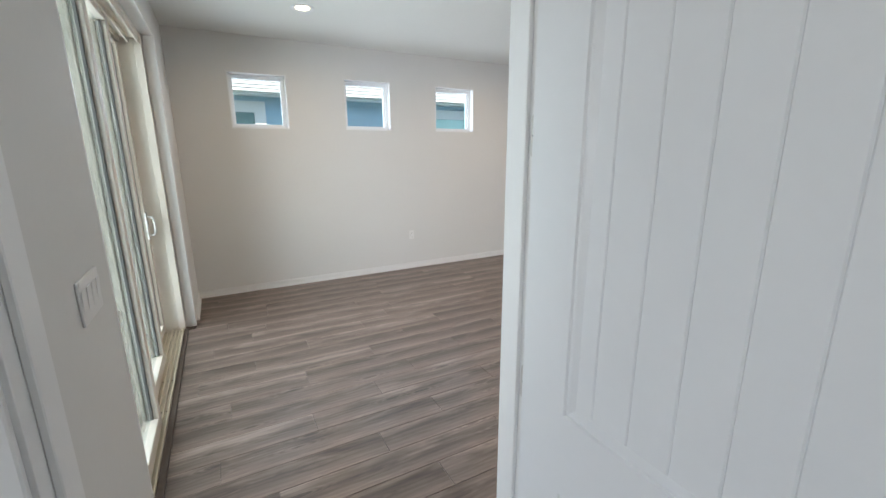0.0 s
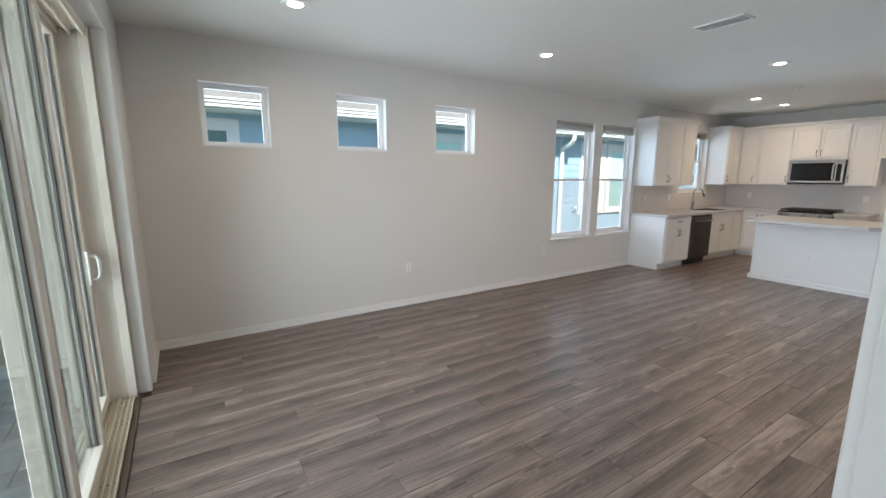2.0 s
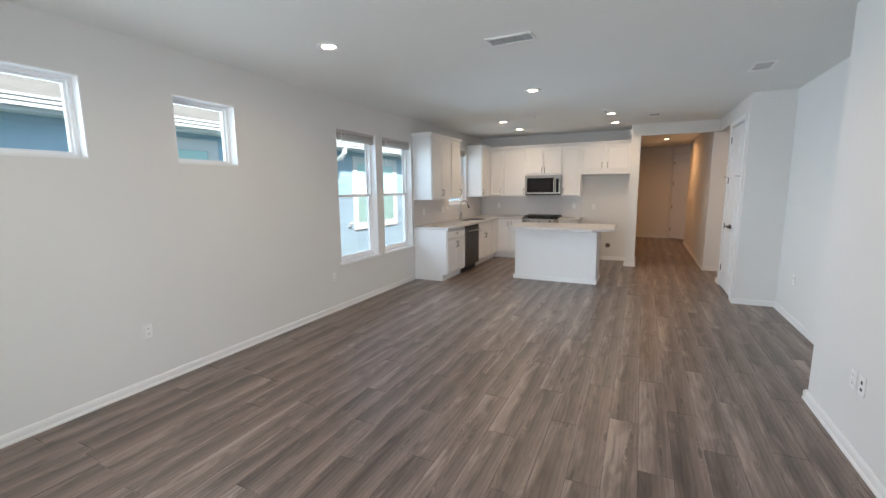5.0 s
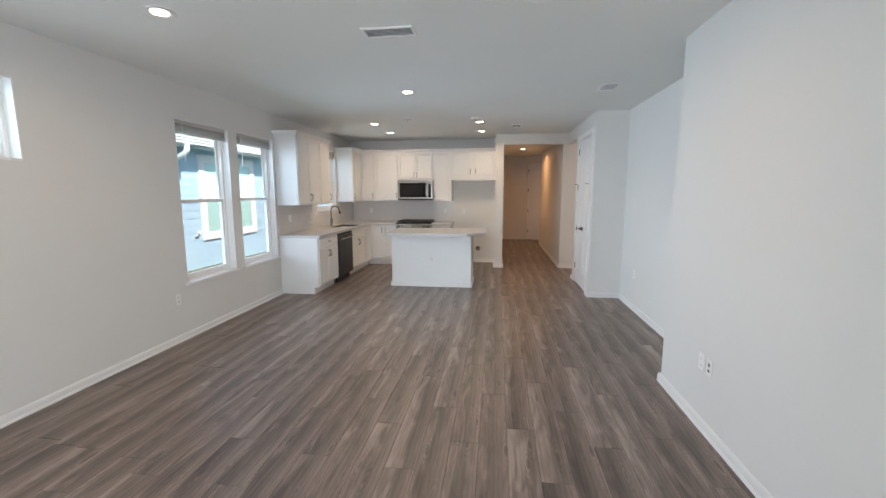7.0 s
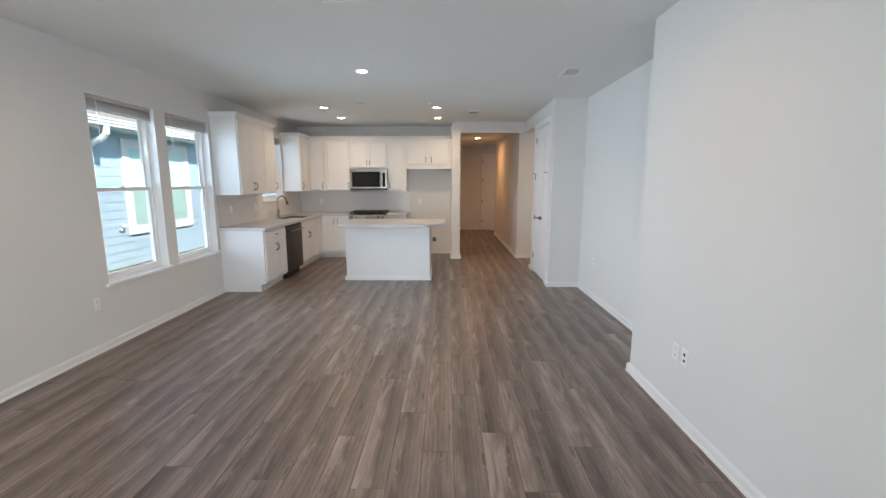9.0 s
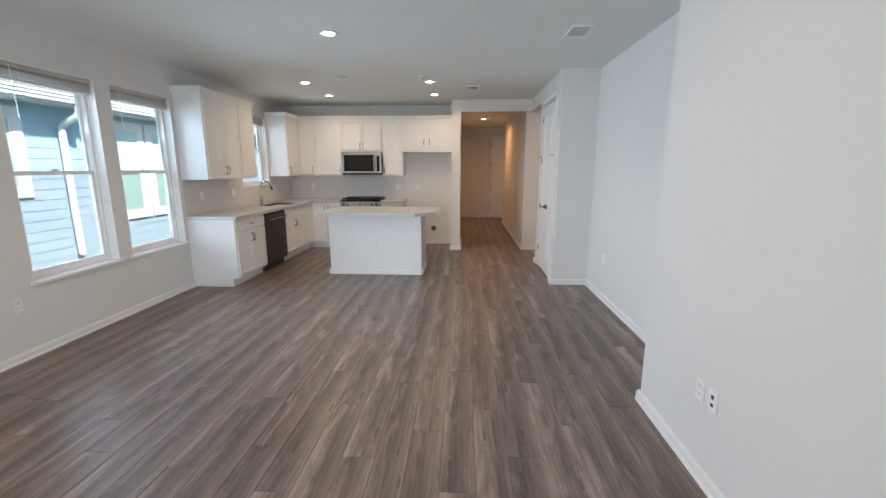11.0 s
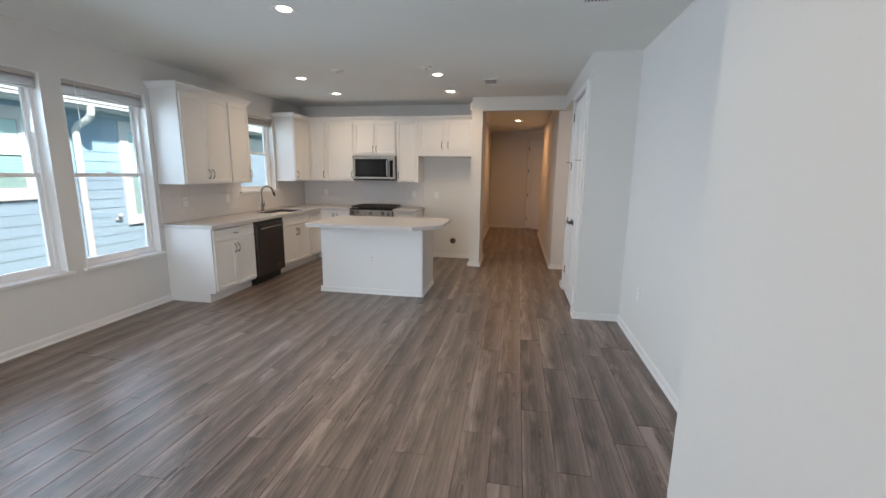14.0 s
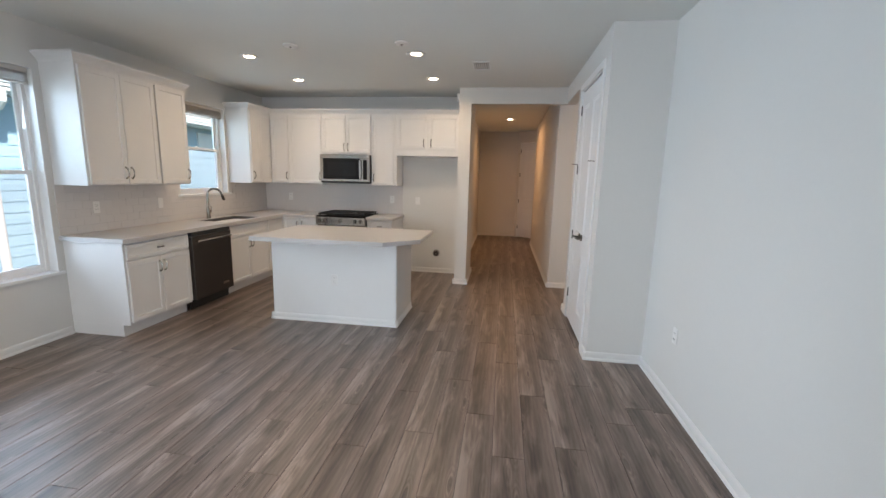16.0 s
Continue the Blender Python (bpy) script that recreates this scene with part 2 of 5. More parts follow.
def part(name, bm, material, parent=None, label="", smooth=False):
    me = bpy.data.meshes.new(name)
    bm.normal_update()
    bm.to_mesh(me)
    bm.free()
    me.materials.append(material)
    if smooth:
        for p in me.polygons:
            p.use_smooth = True
        me.set_sharp_from_angle(angle=radians(40))
    ob = new(name, me)
    ob.parent = parent
    return tagged(ob, label)


def box(bm, x0, x1, y0, y1, z0, z1, bev=0.0, seg=1):
    r = bmesh.ops.create_cube(bm, size=1.0)
    vs = r["verts"]
    bmesh.ops.scale(bm, vec=(abs(x1 - x0), abs(y1 - y0), abs(z1 - z0)), verts=vs)
    bmesh.ops.translate(bm, vec=((x0 + x1) / 2, (y0 + y1) / 2, (z0 + z1) / 2), verts=vs)
    if bev:
        es = list({e for v in vs for e in v.link_edges})
        bmesh.ops.bevel(bm, geom=es, offset=bev, segments=seg, affect="EDGES", profile=0.5)
    return vs


def boxes(*rows, bev=0.0, seg=1):
    bm = bmesh.new()
    for r in rows:
        box(bm, *r, bev=bev, seg=seg)
    return bm


def cyl(bm, x, y, z0, z1, r0, r1=None, seg=32, axis="z"):
    r1 = r0 if r1 is None else r1
    m = {"z": Matrix.Identity(4), "y": Matrix.Rotation(radians(-90), 4, "X"), "x": Matrix.Rotation(radians(90), 4, "Y")}[axis]
    d = abs(z1 - z0)
    at = {"z": (x, y, (z0 + z1) / 2), "y": (x, (z0 + z1) / 2, y), "x": ((z0 + z1) / 2, x, y)}[axis]
    return bmesh.ops.create_cone(bm, cap_ends=True, segments=seg, radius1=r0, radius2=r1, depth=d, matrix=Matrix.Translation(at) @ m)["verts"]


def lathe(bm, profile, seg=32, centre=(0, 0, 0)):
    """Turn a profile of (radius, height) about the vertical through centre."""
    rings = []
    for r, z in profile:
        rings.append([bm.verts.new((centre[0] + r * math.cos(2 * math.pi * i / seg), centre[1] + r * math.sin(2 * math.pi * i / seg), centre[2] + z)) for i in range(seg)])
    for a, b in zip(rings, rings[1:]):
        for i in range(seg):
            j = (i + 1) % seg
            bm.faces.new((a[i], a[j], b[j], b[i]))
    for ring, flip in ((rings[0], True), (rings[-1], False)):
        bm.faces.new(ring[::-1] if flip else ring)
    bmesh.ops.recalc_face_normals(bm, faces=bm.faces)


def tube(bm, pts, r, seg=10):
    """A round bar along the points; r is one radius or one for each point."""
    pts = [Vector(p) for p in pts]
    rs = r if isinstance(r, (list, tuple)) else [r] * len(pts)
    up, rings = None, []
    for i, p in enumerate(pts):
        d = (pts[min(i + 1, len(pts) - 1)] - pts[max(i - 1, 0)]).normalized()
        if up is None:
            up = d.orthogonal().normalized()
        up = (up - d * up.dot(d)).normalized()
        side = d.cross(up)
        rings.append([bm.verts.new(p + (up * math.cos(a) + side * math.sin(a)) * rs[i]) for a in [2 * math.pi * k / seg for k in range(seg)]])
    fs = []
    for a, b in zip(rings, rings[1:]):
        for k in range(seg):
            j = (k + 1) % seg
            fs.append(bm.faces.new((a[k], a[j], b[j], b[k])))
    fs.append(bm.faces.new(rings[0][::-1]))
    fs.append(bm.faces.new(rings[-1]))
    bmesh.ops.recalc_face_normals(bm, faces=fs)


def extrude_profile(bm, prof, a, b, out, cap=True):
    """Sweep a profile of (out, up) along the wall foot from a to b; out is the way off the wall."""
    a, b, out = Vector(a), Vector(b), Vector(out)
    r0 = [bm.verts.new(a + out * u + Vector((0, 0, v))) for u, v in prof]
    r1 = [bm.verts.new(b + out * u + Vector((0, 0, v))) for u, v in prof]
    n = len(prof)
    for i in range(n):
        j = (i + 1) % n
        bm.faces.new((r0[i], r0[j], r1[j], r1[i]))
    if cap:
        bm.faces.new(r0[::-1])
        bm.faces.new(r1)
    bmesh.ops.recalc_face_normals(bm, faces=bm.faces)


def panel_face(bm, x0, x1, z0, z1, y, thick, rail, recess=0.007, raised=False):
    """A framed slab that faces -y: front at y, back at y + thick, with a recessed centre."""
    vs = box(bm, x0, x1, y, y + thick, z0, z1)
    f = min({f for v in vs for f in v.link_faces}, key=lambda q: q.calc_center_median().y)
    es = list(f.edges)
    bmesh.ops.inset_individual(bm, faces=[f], thickness=0.0025, depth=0.0)
    for v in {v for e in es for v in e.verts}:
        v.co.y += 0.0025
    bmesh.ops.inset_individual(bm, faces=[f], thickness=rail, depth=0.0)
    bmesh.ops.inset_individual(bm, faces=[f], thickness=0.006, depth=-recess)
    if raised:
        bmesh.ops.inset_individual(bm, faces=[f], thickness=0.012, depth=0.0)
        bmesh.ops.inset_individual(bm, faces=[f], thickness=0.01, depth=recess * 0.5)
    return f


# ---- the large structure ----
def wall_run(name, axis, a, b, front, back, openings=(), top=CEIL, base=0.0, material=None):
    """A wall along x or y from a to b between the faces front and back, cut by openings (a0, a1, z0, z1)."""
    bm = bmesh.new()

    def slab(u0, u1, z0, z1):
        if u1 - u0 > 1e-4 and z1 - z0 > 1e-4:
            y0, y1 = sorted((front, back))
            if axis == "x":
                box(bm, u0, u1, y0, y1, z0, z1)
            else:
                box(bm, y0, y1, u0, u1, z0, z1)

    u = a
    for a0, a1, z0, z1 in sorted(openings):
        slab(u, a0, base, top)
        slab(a0, a1, base, z0)
        slab(a0, a1, z1, top)
        u = a1
    slab(u, b, base, top)
    bmesh.ops.remove_doubles(bm, verts=bm.verts, dist=0.0001)
    return tagged(part(name, bm, material or WALL), kind="structure")


SMALL = [(0.186, 0.760, 1.790, 2.350), (1.395, 1.958, 1.795, 2.358), (2.580, 3.160, 1.795, 2.353)]
TALL = [(4.595, 5.455, 0.60, 2.33), (5.622, 6.475, 0.60, 2.33)]
SINKWIN = (7.97, 8.872, 1.225, 2.375)
SLIDE = (1.56, 4.22, 0.0, 2.44)

tagged(part("ceiling", boxes((-3.6, 16.0, -3.3, 5.2, CEIL, CEIL + 0.25)), CEILING), kind="structure")
# unseen overhang, added to keep direct sun out of the bedroom opening
tagged(part("unseen_sun_blocker", boxes((-4.8, -3.6, -3.3, 0.2, CEIL, CEIL + 0.2)), CEILING), kind="structure")
tagged(part("subfloor", boxes((-0.62, 16.0, -0.27, 5.18, -0.25, -0.004), (-0.62, 0.78, -3.3, -0.27, -0.25, -0.004), (6.8, 16.0, -3.3, -0.27, -0.25, -0.004), (-3.5, -0.62, -3.3, 0.80, -0.25, -0.004)), GROOVE), kind="structure")
wall_run("wall_north", "x", WEST - 0.3, EAST + 0.12, NORTH, NORTH + 0.17, SMALL + TALL + [SINKWIN])
wall_run("wall_west", "y", DOOR_WALL - BW, NORTH, WEST, WEST - 0.30, [SLIDE])
wall_run("wall_doorway", "x", WEST, 0.76, DOOR_WALL, DOOR_WALL - BW, [(-0.293, 0.640, 0.0, 2.46)])
wall_run("wall_bedroom_east", "y", -3.1, DOOR_WALL - BW, 0.76, 0.66)
wall_run("wall_bedroom_north", "x", -3.3, WEST - 0.30, DOOR_WALL, DOOR_WALL - BW)
# the window opening in this unseen wall is invented, to let light in
wall_run("wall_bedroom_west", "y", -3.2, DOOR_WALL - BW, -3.3, -3.5, [(-2.3, 0.1, 0.75, 2.3)])
wall_run("wall_bedroom_south", "x", -3.3, 0.66, -3.2, -3.1)
wall_run("wall_south", "x", 0.76, 4.08, SOUTH, SOUTH - 0.30)
wall_run("wall_south_recess", "x", 4.08, PAN_W, SOUTH2, SOUTH2 - 0.12)
wall_run("wall_south_jog", "y", SOUTH2 - 0.12, SOUTH - 0.30, 4.08, 3.96)
PD = (7.115, 8.045, 0.0, 2.44)
wall_run("wall_pantry", "x", PAN_W, PAN_E, SOUTH, SOUTH - 0.12, [PD])
wall_run("wall_pantry_west", "y", SOUTH2 - 0.12, SOUTH - 0.12, PAN_W, PAN_W + 0.12)
wall_run("wall_pantry_east", "y", -3.1, SOUTH - 0.12, PAN_E, PAN_E - 0.12)
wall_run("wall_pantry_back", "x", PAN_W + 0.12, PAN_E - 0.12, -0.75, -0.87)
wall_run("wall_side_hall_end", "x", PAN_E, STUB, -3.1, -3.2)
wall_run("wall_stub", "y", -3.1, HALL_S, STUB, STUB + 0.12)
tagged(part("header_side_hall", boxes((PAN_E, STUB, SOUTH - 0.12, SOUTH, HEAD, CEIL)), WALL), kind="structure")
tagged(part("header_hall", boxes((PIER_W, PIER_W + 0.12, SOUTH, PIER_S, HEAD, CEIL)), WALL), kind="structure")
wall_run("wall_pier", "x", PIER_W, EAST + 0.22, PIER_S, PIER_N)
wall_run("wall_kitchen_east", "y", PIER_N, NORTH, EAST, EAST + 0.12)
wall_run("wall_hall_north", "x", EAST + 0.22, HALL_E, HALL_N, HALL_N + 0.12)
wall_run("wall_hall_south", "x", STUB + 0.12, 13.35, HALL_S, HALL_S - 0.12)
wall_run("wall_hall_east", "y", 0.76, HALL_N + 0.12, HALL_E, HALL_E + 0.12)
wall_run("wall_entry_south", "x", 12.5, 13.35, -1.7, -1.58)
wall_run("wall_entry_west", "y", -1.7, HALL_S - 0.12, 13.35, 13.23)
ang = new("wall_entry_angle")
ang.matrix_basis = pose(HALL_E, 0.76, 0, 0, 0, -135)
tagged(ang, kind="structure")
part("wall_entry_pieces", boxes((0, 0.08, 0, 0.12, 0, CEIL), (0.92, 2.2, 0, 0.12, 0, CEIL), (0.08, 0.92, 0, 0.12, 2.44, CEIL)), WALL, ang)


def baseboards():
    prof = [(0, 0), (0.024, 0), (0.023, 0.010), (0.019, 0.017), (0.013, 0.020), (0.013, 0.052), (0.011, 0.058), (0.011, 0.062), (0.006, 0.070), (0, 0.072)]
    runs = [
        ((WEST, NORTH, 0), (6.52, NORTH, 0), (0, -1, 0)), ((WEST, 4.30, 0), (WEST, NORTH, 0), (1, 0, 0)), ((WEST, DOOR_WALL, 0), (WEST, 1.49, 0), (1, 0, 0)),
        ((0.76, SOUTH, 0), (4.104, SOUTH, 0), (0, 1, 0)), ((4.08, SOUTH2, 0), (4.08, SOUTH + 0.024, 0), (1, 0, 0)), ((4.08, SOUTH2, 0), (PAN_W, SOUTH2, 0), (0, 1, 0)),
        ((PAN_W, SOUTH2, 0), (PAN_W, SOUTH + 0.024, 0), (-1, 0, 0)), ((PAN_W - 0.024, SOUTH, 0), (7.05, SOUTH, 0), (0, 1, 0)), ((8.11, SOUTH, 0), (PAN_E + 0.024, SOUTH, 0), (0, 1, 0)),
        ((PAN_E, -3.1, 0), (PAN_E, SOUTH + 0.024, 0), (1, 0, 0)), ((STUB, -3.1, 0), (STUB, HALL_S + 0.024, 0), (-1, 0, 0)), ((STUB - 0.024, HALL_S, 0), (13.35, HALL_S, 0), (0, 1, 0)),
        ((PIER_W, PIER_S - 0.024, 0), (PIER_W, PIER_N + 0.024, 0), (-1, 0, 0)), ((PIER_W - 0.024, PIER_S, 0), (EAST + 0.22, PIER_S, 0), (0, -1, 0)), ((EAST + 0.22, PIER_S - 0.024, 0), (EAST + 0.22, HALL_N, 0), (1, 0, 0)),
        ((PIER_W - 0.024, PIER_N, 0), (EAST, PIER_N, 0), (0, 1, 0)), ((EAST, PIER_N, 0), (EAST, 2.64, 0), (-1, 0, 0)),
        ((EAST + 0.22, HALL_N, 0), (HALL_E, HALL_N, 0), (0, -1, 0)), ((HALL_E, 0.76, 0), (HALL_E, HALL_N, 0), (-1, 0, 0)),
    ]
    for a, b, out in runs:
        bm = bmesh.new()
        extrude_profile(bm, prof, a, b, out)
        tagged(part("baseboard", bm, BASEBOARD), kind="structure")


baseboards()


# ---- doors ----
def casing(parent, x0, x1, z1, y, depth=0.016, w=0.062, side=-1):
    """Casing round an opening x0..x1 up to z1, off the wall face y towards side."""
    prof_y = (y, y + side * depth)
    y0, y1 = sorted(prof_y)
    part("casing", boxes((x0 - w, x0, y0, y1, 0, z1 + w), bev=0.003), TRIM, parent)
    part("casing", boxes((x1, x1 + w, y0, y1, 0, z1 + w), bev=0.003), TRIM, parent)
    part("casing", boxes((x0, x1, y0, y1, z1, z1 + w), bev=0.003), TRIM, parent)


def door_leaf(parent, w, h, t=0.035, stile=0.165, boards=True, rails=(0.215, 0.77, 0.965), top_rail=0.15, name="leaf"):
    """A moulded two-panel door leaf from x 0 to w, front face at y 0 facing -y, back at t; each panel of upright boards."""
    bm = bmesh.new()
    z_low, z_mid0, z_mid1 = rails
    panels = [(stile, w - stile, z_low, z_mid0), (stile, w - stile, z_mid1, h - top_rail)]
    back = 0.012
    box(bm, 0, w, back, t - back, 0, h)
    for y0, y1 in ((0, back), (t - back, t)):
        box(bm, 0, stile, y0, y1, 0, h)
        box(bm, w - stile, w, y0, y1, 0, h)
        for z0, z1 in ((0, z_low), (z_mid0, z_mid1), (h - top_rail, h)):
            box(bm, stile, w - stile, y0, y1, z0, z1)
    leaf = part(name, bm, DOORP, parent)
    steps = [(0.0, 0.0002), (0.004, 0.0040), (0.009, 0.0030), (0.013, 0.0040), (0.026, 0.0115), (0.030, 0.0115)]
    for x0, x1, z0, z1 in panels:
        bm = bmesh.new()
        for ys, sgn in ((0, 1), (t, -1)):
            rings = []
            for e, d in steps:
                yy = ys + sgn * d
                rings.append([bm.verts.new(c) for c in ((x0 + e, yy, z0 + e), (x1 - e, yy, z0 + e), (x1 - e, yy, z1 - e), (x0 + e, yy, z1 - e))])
            for r0, r1 in zip(rings, rings[1:]):
                for k in range(4):
                    q = (r0[k], r0[(k + 1) % 4], r1[(k + 1) % 4], r1[k])
                    bm.faces.new(q if sgn > 0 else q[::-1])
        part("panel_moulding", bm, DOORP, leaf)
        if w > 0.6:
            cuts = [x0 + 0.024] + [x0 + 0.068 + 0.0803 * i for i in range(7)] + [x1 - 0.024]
        else:
            n = max(1, round((x1 - x0 - 0.048) / 0.087))
            cuts = [x0 + 0.024 + i * (x1 - x0 - 0.048) / n for i in range(n + 1)]
        for c0, c1 in zip(cuts, cuts[1:]):
            if c1 - c0 < 0.012:
                continue
            bm = bmesh.new()
            box(bm, c0 + 0.0002, c1 - 0.0002, 0.0085, t - 0.0085, z0 + 0.024, z1 - 0.024, bev=0.0026)
            part("panel_board", bm, DOORP, leaf)
    return leaf


def hinge(parent, x, y, z, rz=0, mat_=None, flat=True):
    """A butt hinge: a plate with rounded corners, three screws and a knuckle; plate in local xz, facing -y."""
    h = new("hinge")
    h.parent = parent
    h.matrix_basis = pose(x, y, z, 0, 0, rz)
    bm = boxes((-0.032, 0, -0.0015, 0.001, -0.048, 0.048))
    bmesh.ops.bevel(bm, geom=[e for e in bm.edges if all(v.co.x < -0.03 for v in e.verts) and abs(e.verts[0].co.z - e.verts[1].co.z) < 1e-5], offset=0.013, segments=4, affect="EDGES", profile=0.5)
    part("hinge_plate", bm, mat_ or HINGE, h)
    bm = bmesh.new()
    cyl(bm, 0.004, -0.003, -0.049, 0.049, 0.0055, seg=12)
    part("hinge_knuckle", bm, mat_ or HINGE, h, smooth=True)
    for dx, dz in ((-0.012, 0.034), (-0.022, 0.0), (-0.016, -0.034)):
        bm = bmesh.new()
        cyl(bm, dx, dz, -0.0028, -0.0014, 0.0042, 0.0036, seg=12, axis="y")
        part("screw", bm, DARKSTEEL, h)
    return h


def lever(parent, x, y, z, toward=-1):
    """Lever handle on the face at y facing -y: rose, neck and a curved lever towards +-x."""
    hd = new("door_handle")
    hd.parent = parent
    hd.matrix_basis = pose(x, y, z)
    bm = bmesh.new()
    cyl(bm, 0, 0, -0.010, 0.0, 0.030, 0.033, seg=24, axis="y")
    part("rose", bm, DIMNICKEL, hd, smooth=True)
    bm = bmesh.new()
    tube(bm, [(0, -0.008, 0), (0, -0.045, 0), (toward * 0.006, -0.054, 0), (toward * 0.03, -0.058, 0.001), (toward * 0.075, -0.057, 0.003), (toward * 0.11, -0.052, -0.003)], [0.009, 0.009, 0.010, 0.009, 0.008, 0.006])
    part("lever", bm, DIMNICKEL, hd, smooth=True)


# bedroom door, open into the bedroom
bed = thing("door_1", (0, 0, 0), label="open white two-panel interior door with beaded boards, hung on nickel hinges in its frame", category="door")
J = 0.018
jy0, jy1 = DOOR_WALL - BW - 0.002, DOOR_WALL + 0.002
part("jamb", boxes((0.622, 0.622 + J, jy0, jy1, 0, 2.46), bev=0.001), TRIM, bed)
part("jamb", boxes((-0.293, -0.293 + J, jy0, jy1, 0, 2.46), bev=0.001), TRIM, bed)
part("jamb", boxes((-0.275, 0.622, jy0, jy1, 2.442, 2.46)), TRIM, bed)
part("door_stop", boxes((0.610, 0.622, 0.748, 0.8175, 0, 2.43), bev=0.002), TRIM, bed)
part("door_stop", boxes((-0.275, -0.263, 0.748, 0.8175, 0, 2.43), bev=0.002), TRIM, bed)
part("door_stop", boxes((-0.263, 0.610, 0.748, 0.8175, 2.43, 2.442)), TRIM, bed)
part("casing", boxes((-0.329, -0.283, DOOR_WALL, DOOR_WALL + 0.016, 0, 2.51), bev=0.003), TRIM, bed)
part("casing", boxes((0.628, 0.690, DOOR_WALL, DOOR_WALL + 0.016, 0, 2.51), bev=0.003), TRIM, bed)
part("casing", boxes((-0.283, 0.628, DOOR_WALL, DOOR_WALL + 0.016, 2.448, 2.51), bev=0.003), TRIM, bed)
casing(bed, -0.283, 0.642, 2.448, DOOR_WALL - BW, side=-1)
lf = new("leaf")
lf.parent = bed
lf.matrix_basis = pose(0.593, 0.703, 0.012, 0, 0, -90)
leaf = door_leaf(lf, 0.862, 2.425, stile=0.137)
leaf.name = "leaf_frame"
for hz in (0.27, 0.965, 1.565, 2.25):
    hinge(bed, 0.6210, 0.7085, hz, rz=-90)

# pantry double door
pan = thing("door_2", (0, 0, 0), label="closed pair of narrow white panelled pantry doors with nickel levers", category="door")
part("jamb", boxes((PD[0], PD[0] + J, SOUTH - 0.122, SOUTH + 0.001, 0, PD[3]), (PD[1] - J, PD[1], SOUTH - 0.122, SOUTH + 0.001, 0, PD[3]), (PD[0] + J, PD[1] - J, SOUTH - 0.122, SOUTH + 0.001, PD[3] - J, PD[3])), TRIM, pan)
casing(pan, PD[0] + 0.006, PD[1] - 0.006, PD[3] - 0.006, SOUTH, side=1)
half = (PD[1] - PD[0] - 2 * J - 0.009) / 2
for k in (0, 1):
    lf = new("leaf")
    lf.parent = pan
    x_right = PD[0] + J + 0.003 + (half if k == 0 else 2 * half + 0.003)
    lf.matrix_basis = pose(x_right, SOUTH - 0.004, 0.014, 0, 0, 180)
    door_leaf(lf, half, 2.393, stile=0.095, name="leaf_frame")
    hx = half - 0.05 if k == 1 else 0.05
    lever(lf, hx, 0.0, 0.955, toward=-1 if k == 1 else 1)
    for hz in (0.28, 0.93, 1.62, 2.22):
        h = new("hinge")
        h.parent = lf
        h.matrix_basis = pose(0.0 if k == 1 else half, -0.004, hz)
        bm = bmesh.new()
        cyl(bm, 0, -0.002, -0.045, 0.045, 0.006, seg=12)
        part("hinge_knuckle", bm, DIMNICKEL, h, smooth=True)
        part("hinge_plate", boxes((-0.017, 0.017, -0.0015, 0.002, -0.048, 0.048)), DIMNICKEL, h)
        if hz == 1.62:
            bm = bmesh.new()
            s = -1 if k == 0 else 1
            tube(bm, [(0, -0.004, 0.052), (s * 0.012, -0.03, 0.056), (s * 0.02, -0.065, 0.056)], 0.004, 8)
            part("stop_arm", bm, DIMNICKEL, h, smooth=True)

# entry-end door in the angled wall
ent = thing("door_3", (HALL_E, 0.76, 0), rz=-135, label="closed plain white interior door at the end of the hall", category="door")
part("jamb", boxes((0.08, 0.098, -0.002, 0.122, 0, 2.44), (0.902, 0.92, -0.002, 0.122, 0, 2.44), (0.098, 0.902, -0.002, 0.122, 2.422, 2.44)), TRIM, ent)
lf = new("leaf")
lf.parent = ent
lf.matrix_basis = pose(0.101, 0.003, 0.02, 0, 0, 0)
door_leaf(lf, 0.798, 2.395, name="leaf_frame")
for hz in (0.28, 0.95, 1.62, 2.22):
    hinge(ent, 0.112, 0.0015, hz, rz=0, mat_=DIMNICKEL)
wall_run("wall_closet_east", "y", -1.7, HALL_N + 0.12, 15.7, 15.82)
wall_run("wall_closet_south", "x", 12.7, 15.7, -1.7, -1.58)
wall_run("wall_closet_north", "x", HALL_E + 0.12, 15.7, HALL_N, HALL_N + 0.12)


# ---- windows ----
def pane(parent, x0, x1, y, z0, z1, material, name="pane", axis="x"):
    if axis == "x":
        ob = part(name, boxes((x0, x1, y - 0.002, y + 0.002, z0, z1)), material, parent)
    else:
        ob = part(name, boxes((y - 0.002, y + 0.002, x0, x1, z0, z1)), material, parent)
    ob.visible_shadow = False
    return ob


def frame_bars(bm, x0, x1, z0, z1, y0, y1, w, bev=0.002):
    box(bm, x0, x0 + w, y0, y1, z0, z1, bev=bev)
    box(bm, x1 - w, x1, y0, y1, z0, z1, bev=bev)
    box(bm, x0 + w, x1 - w, y0, y1, z0, z0 + w, bev=bev)
    box(bm, x0 + w, x1 - w, y0, y1, z1 - w, z1, bev=bev)


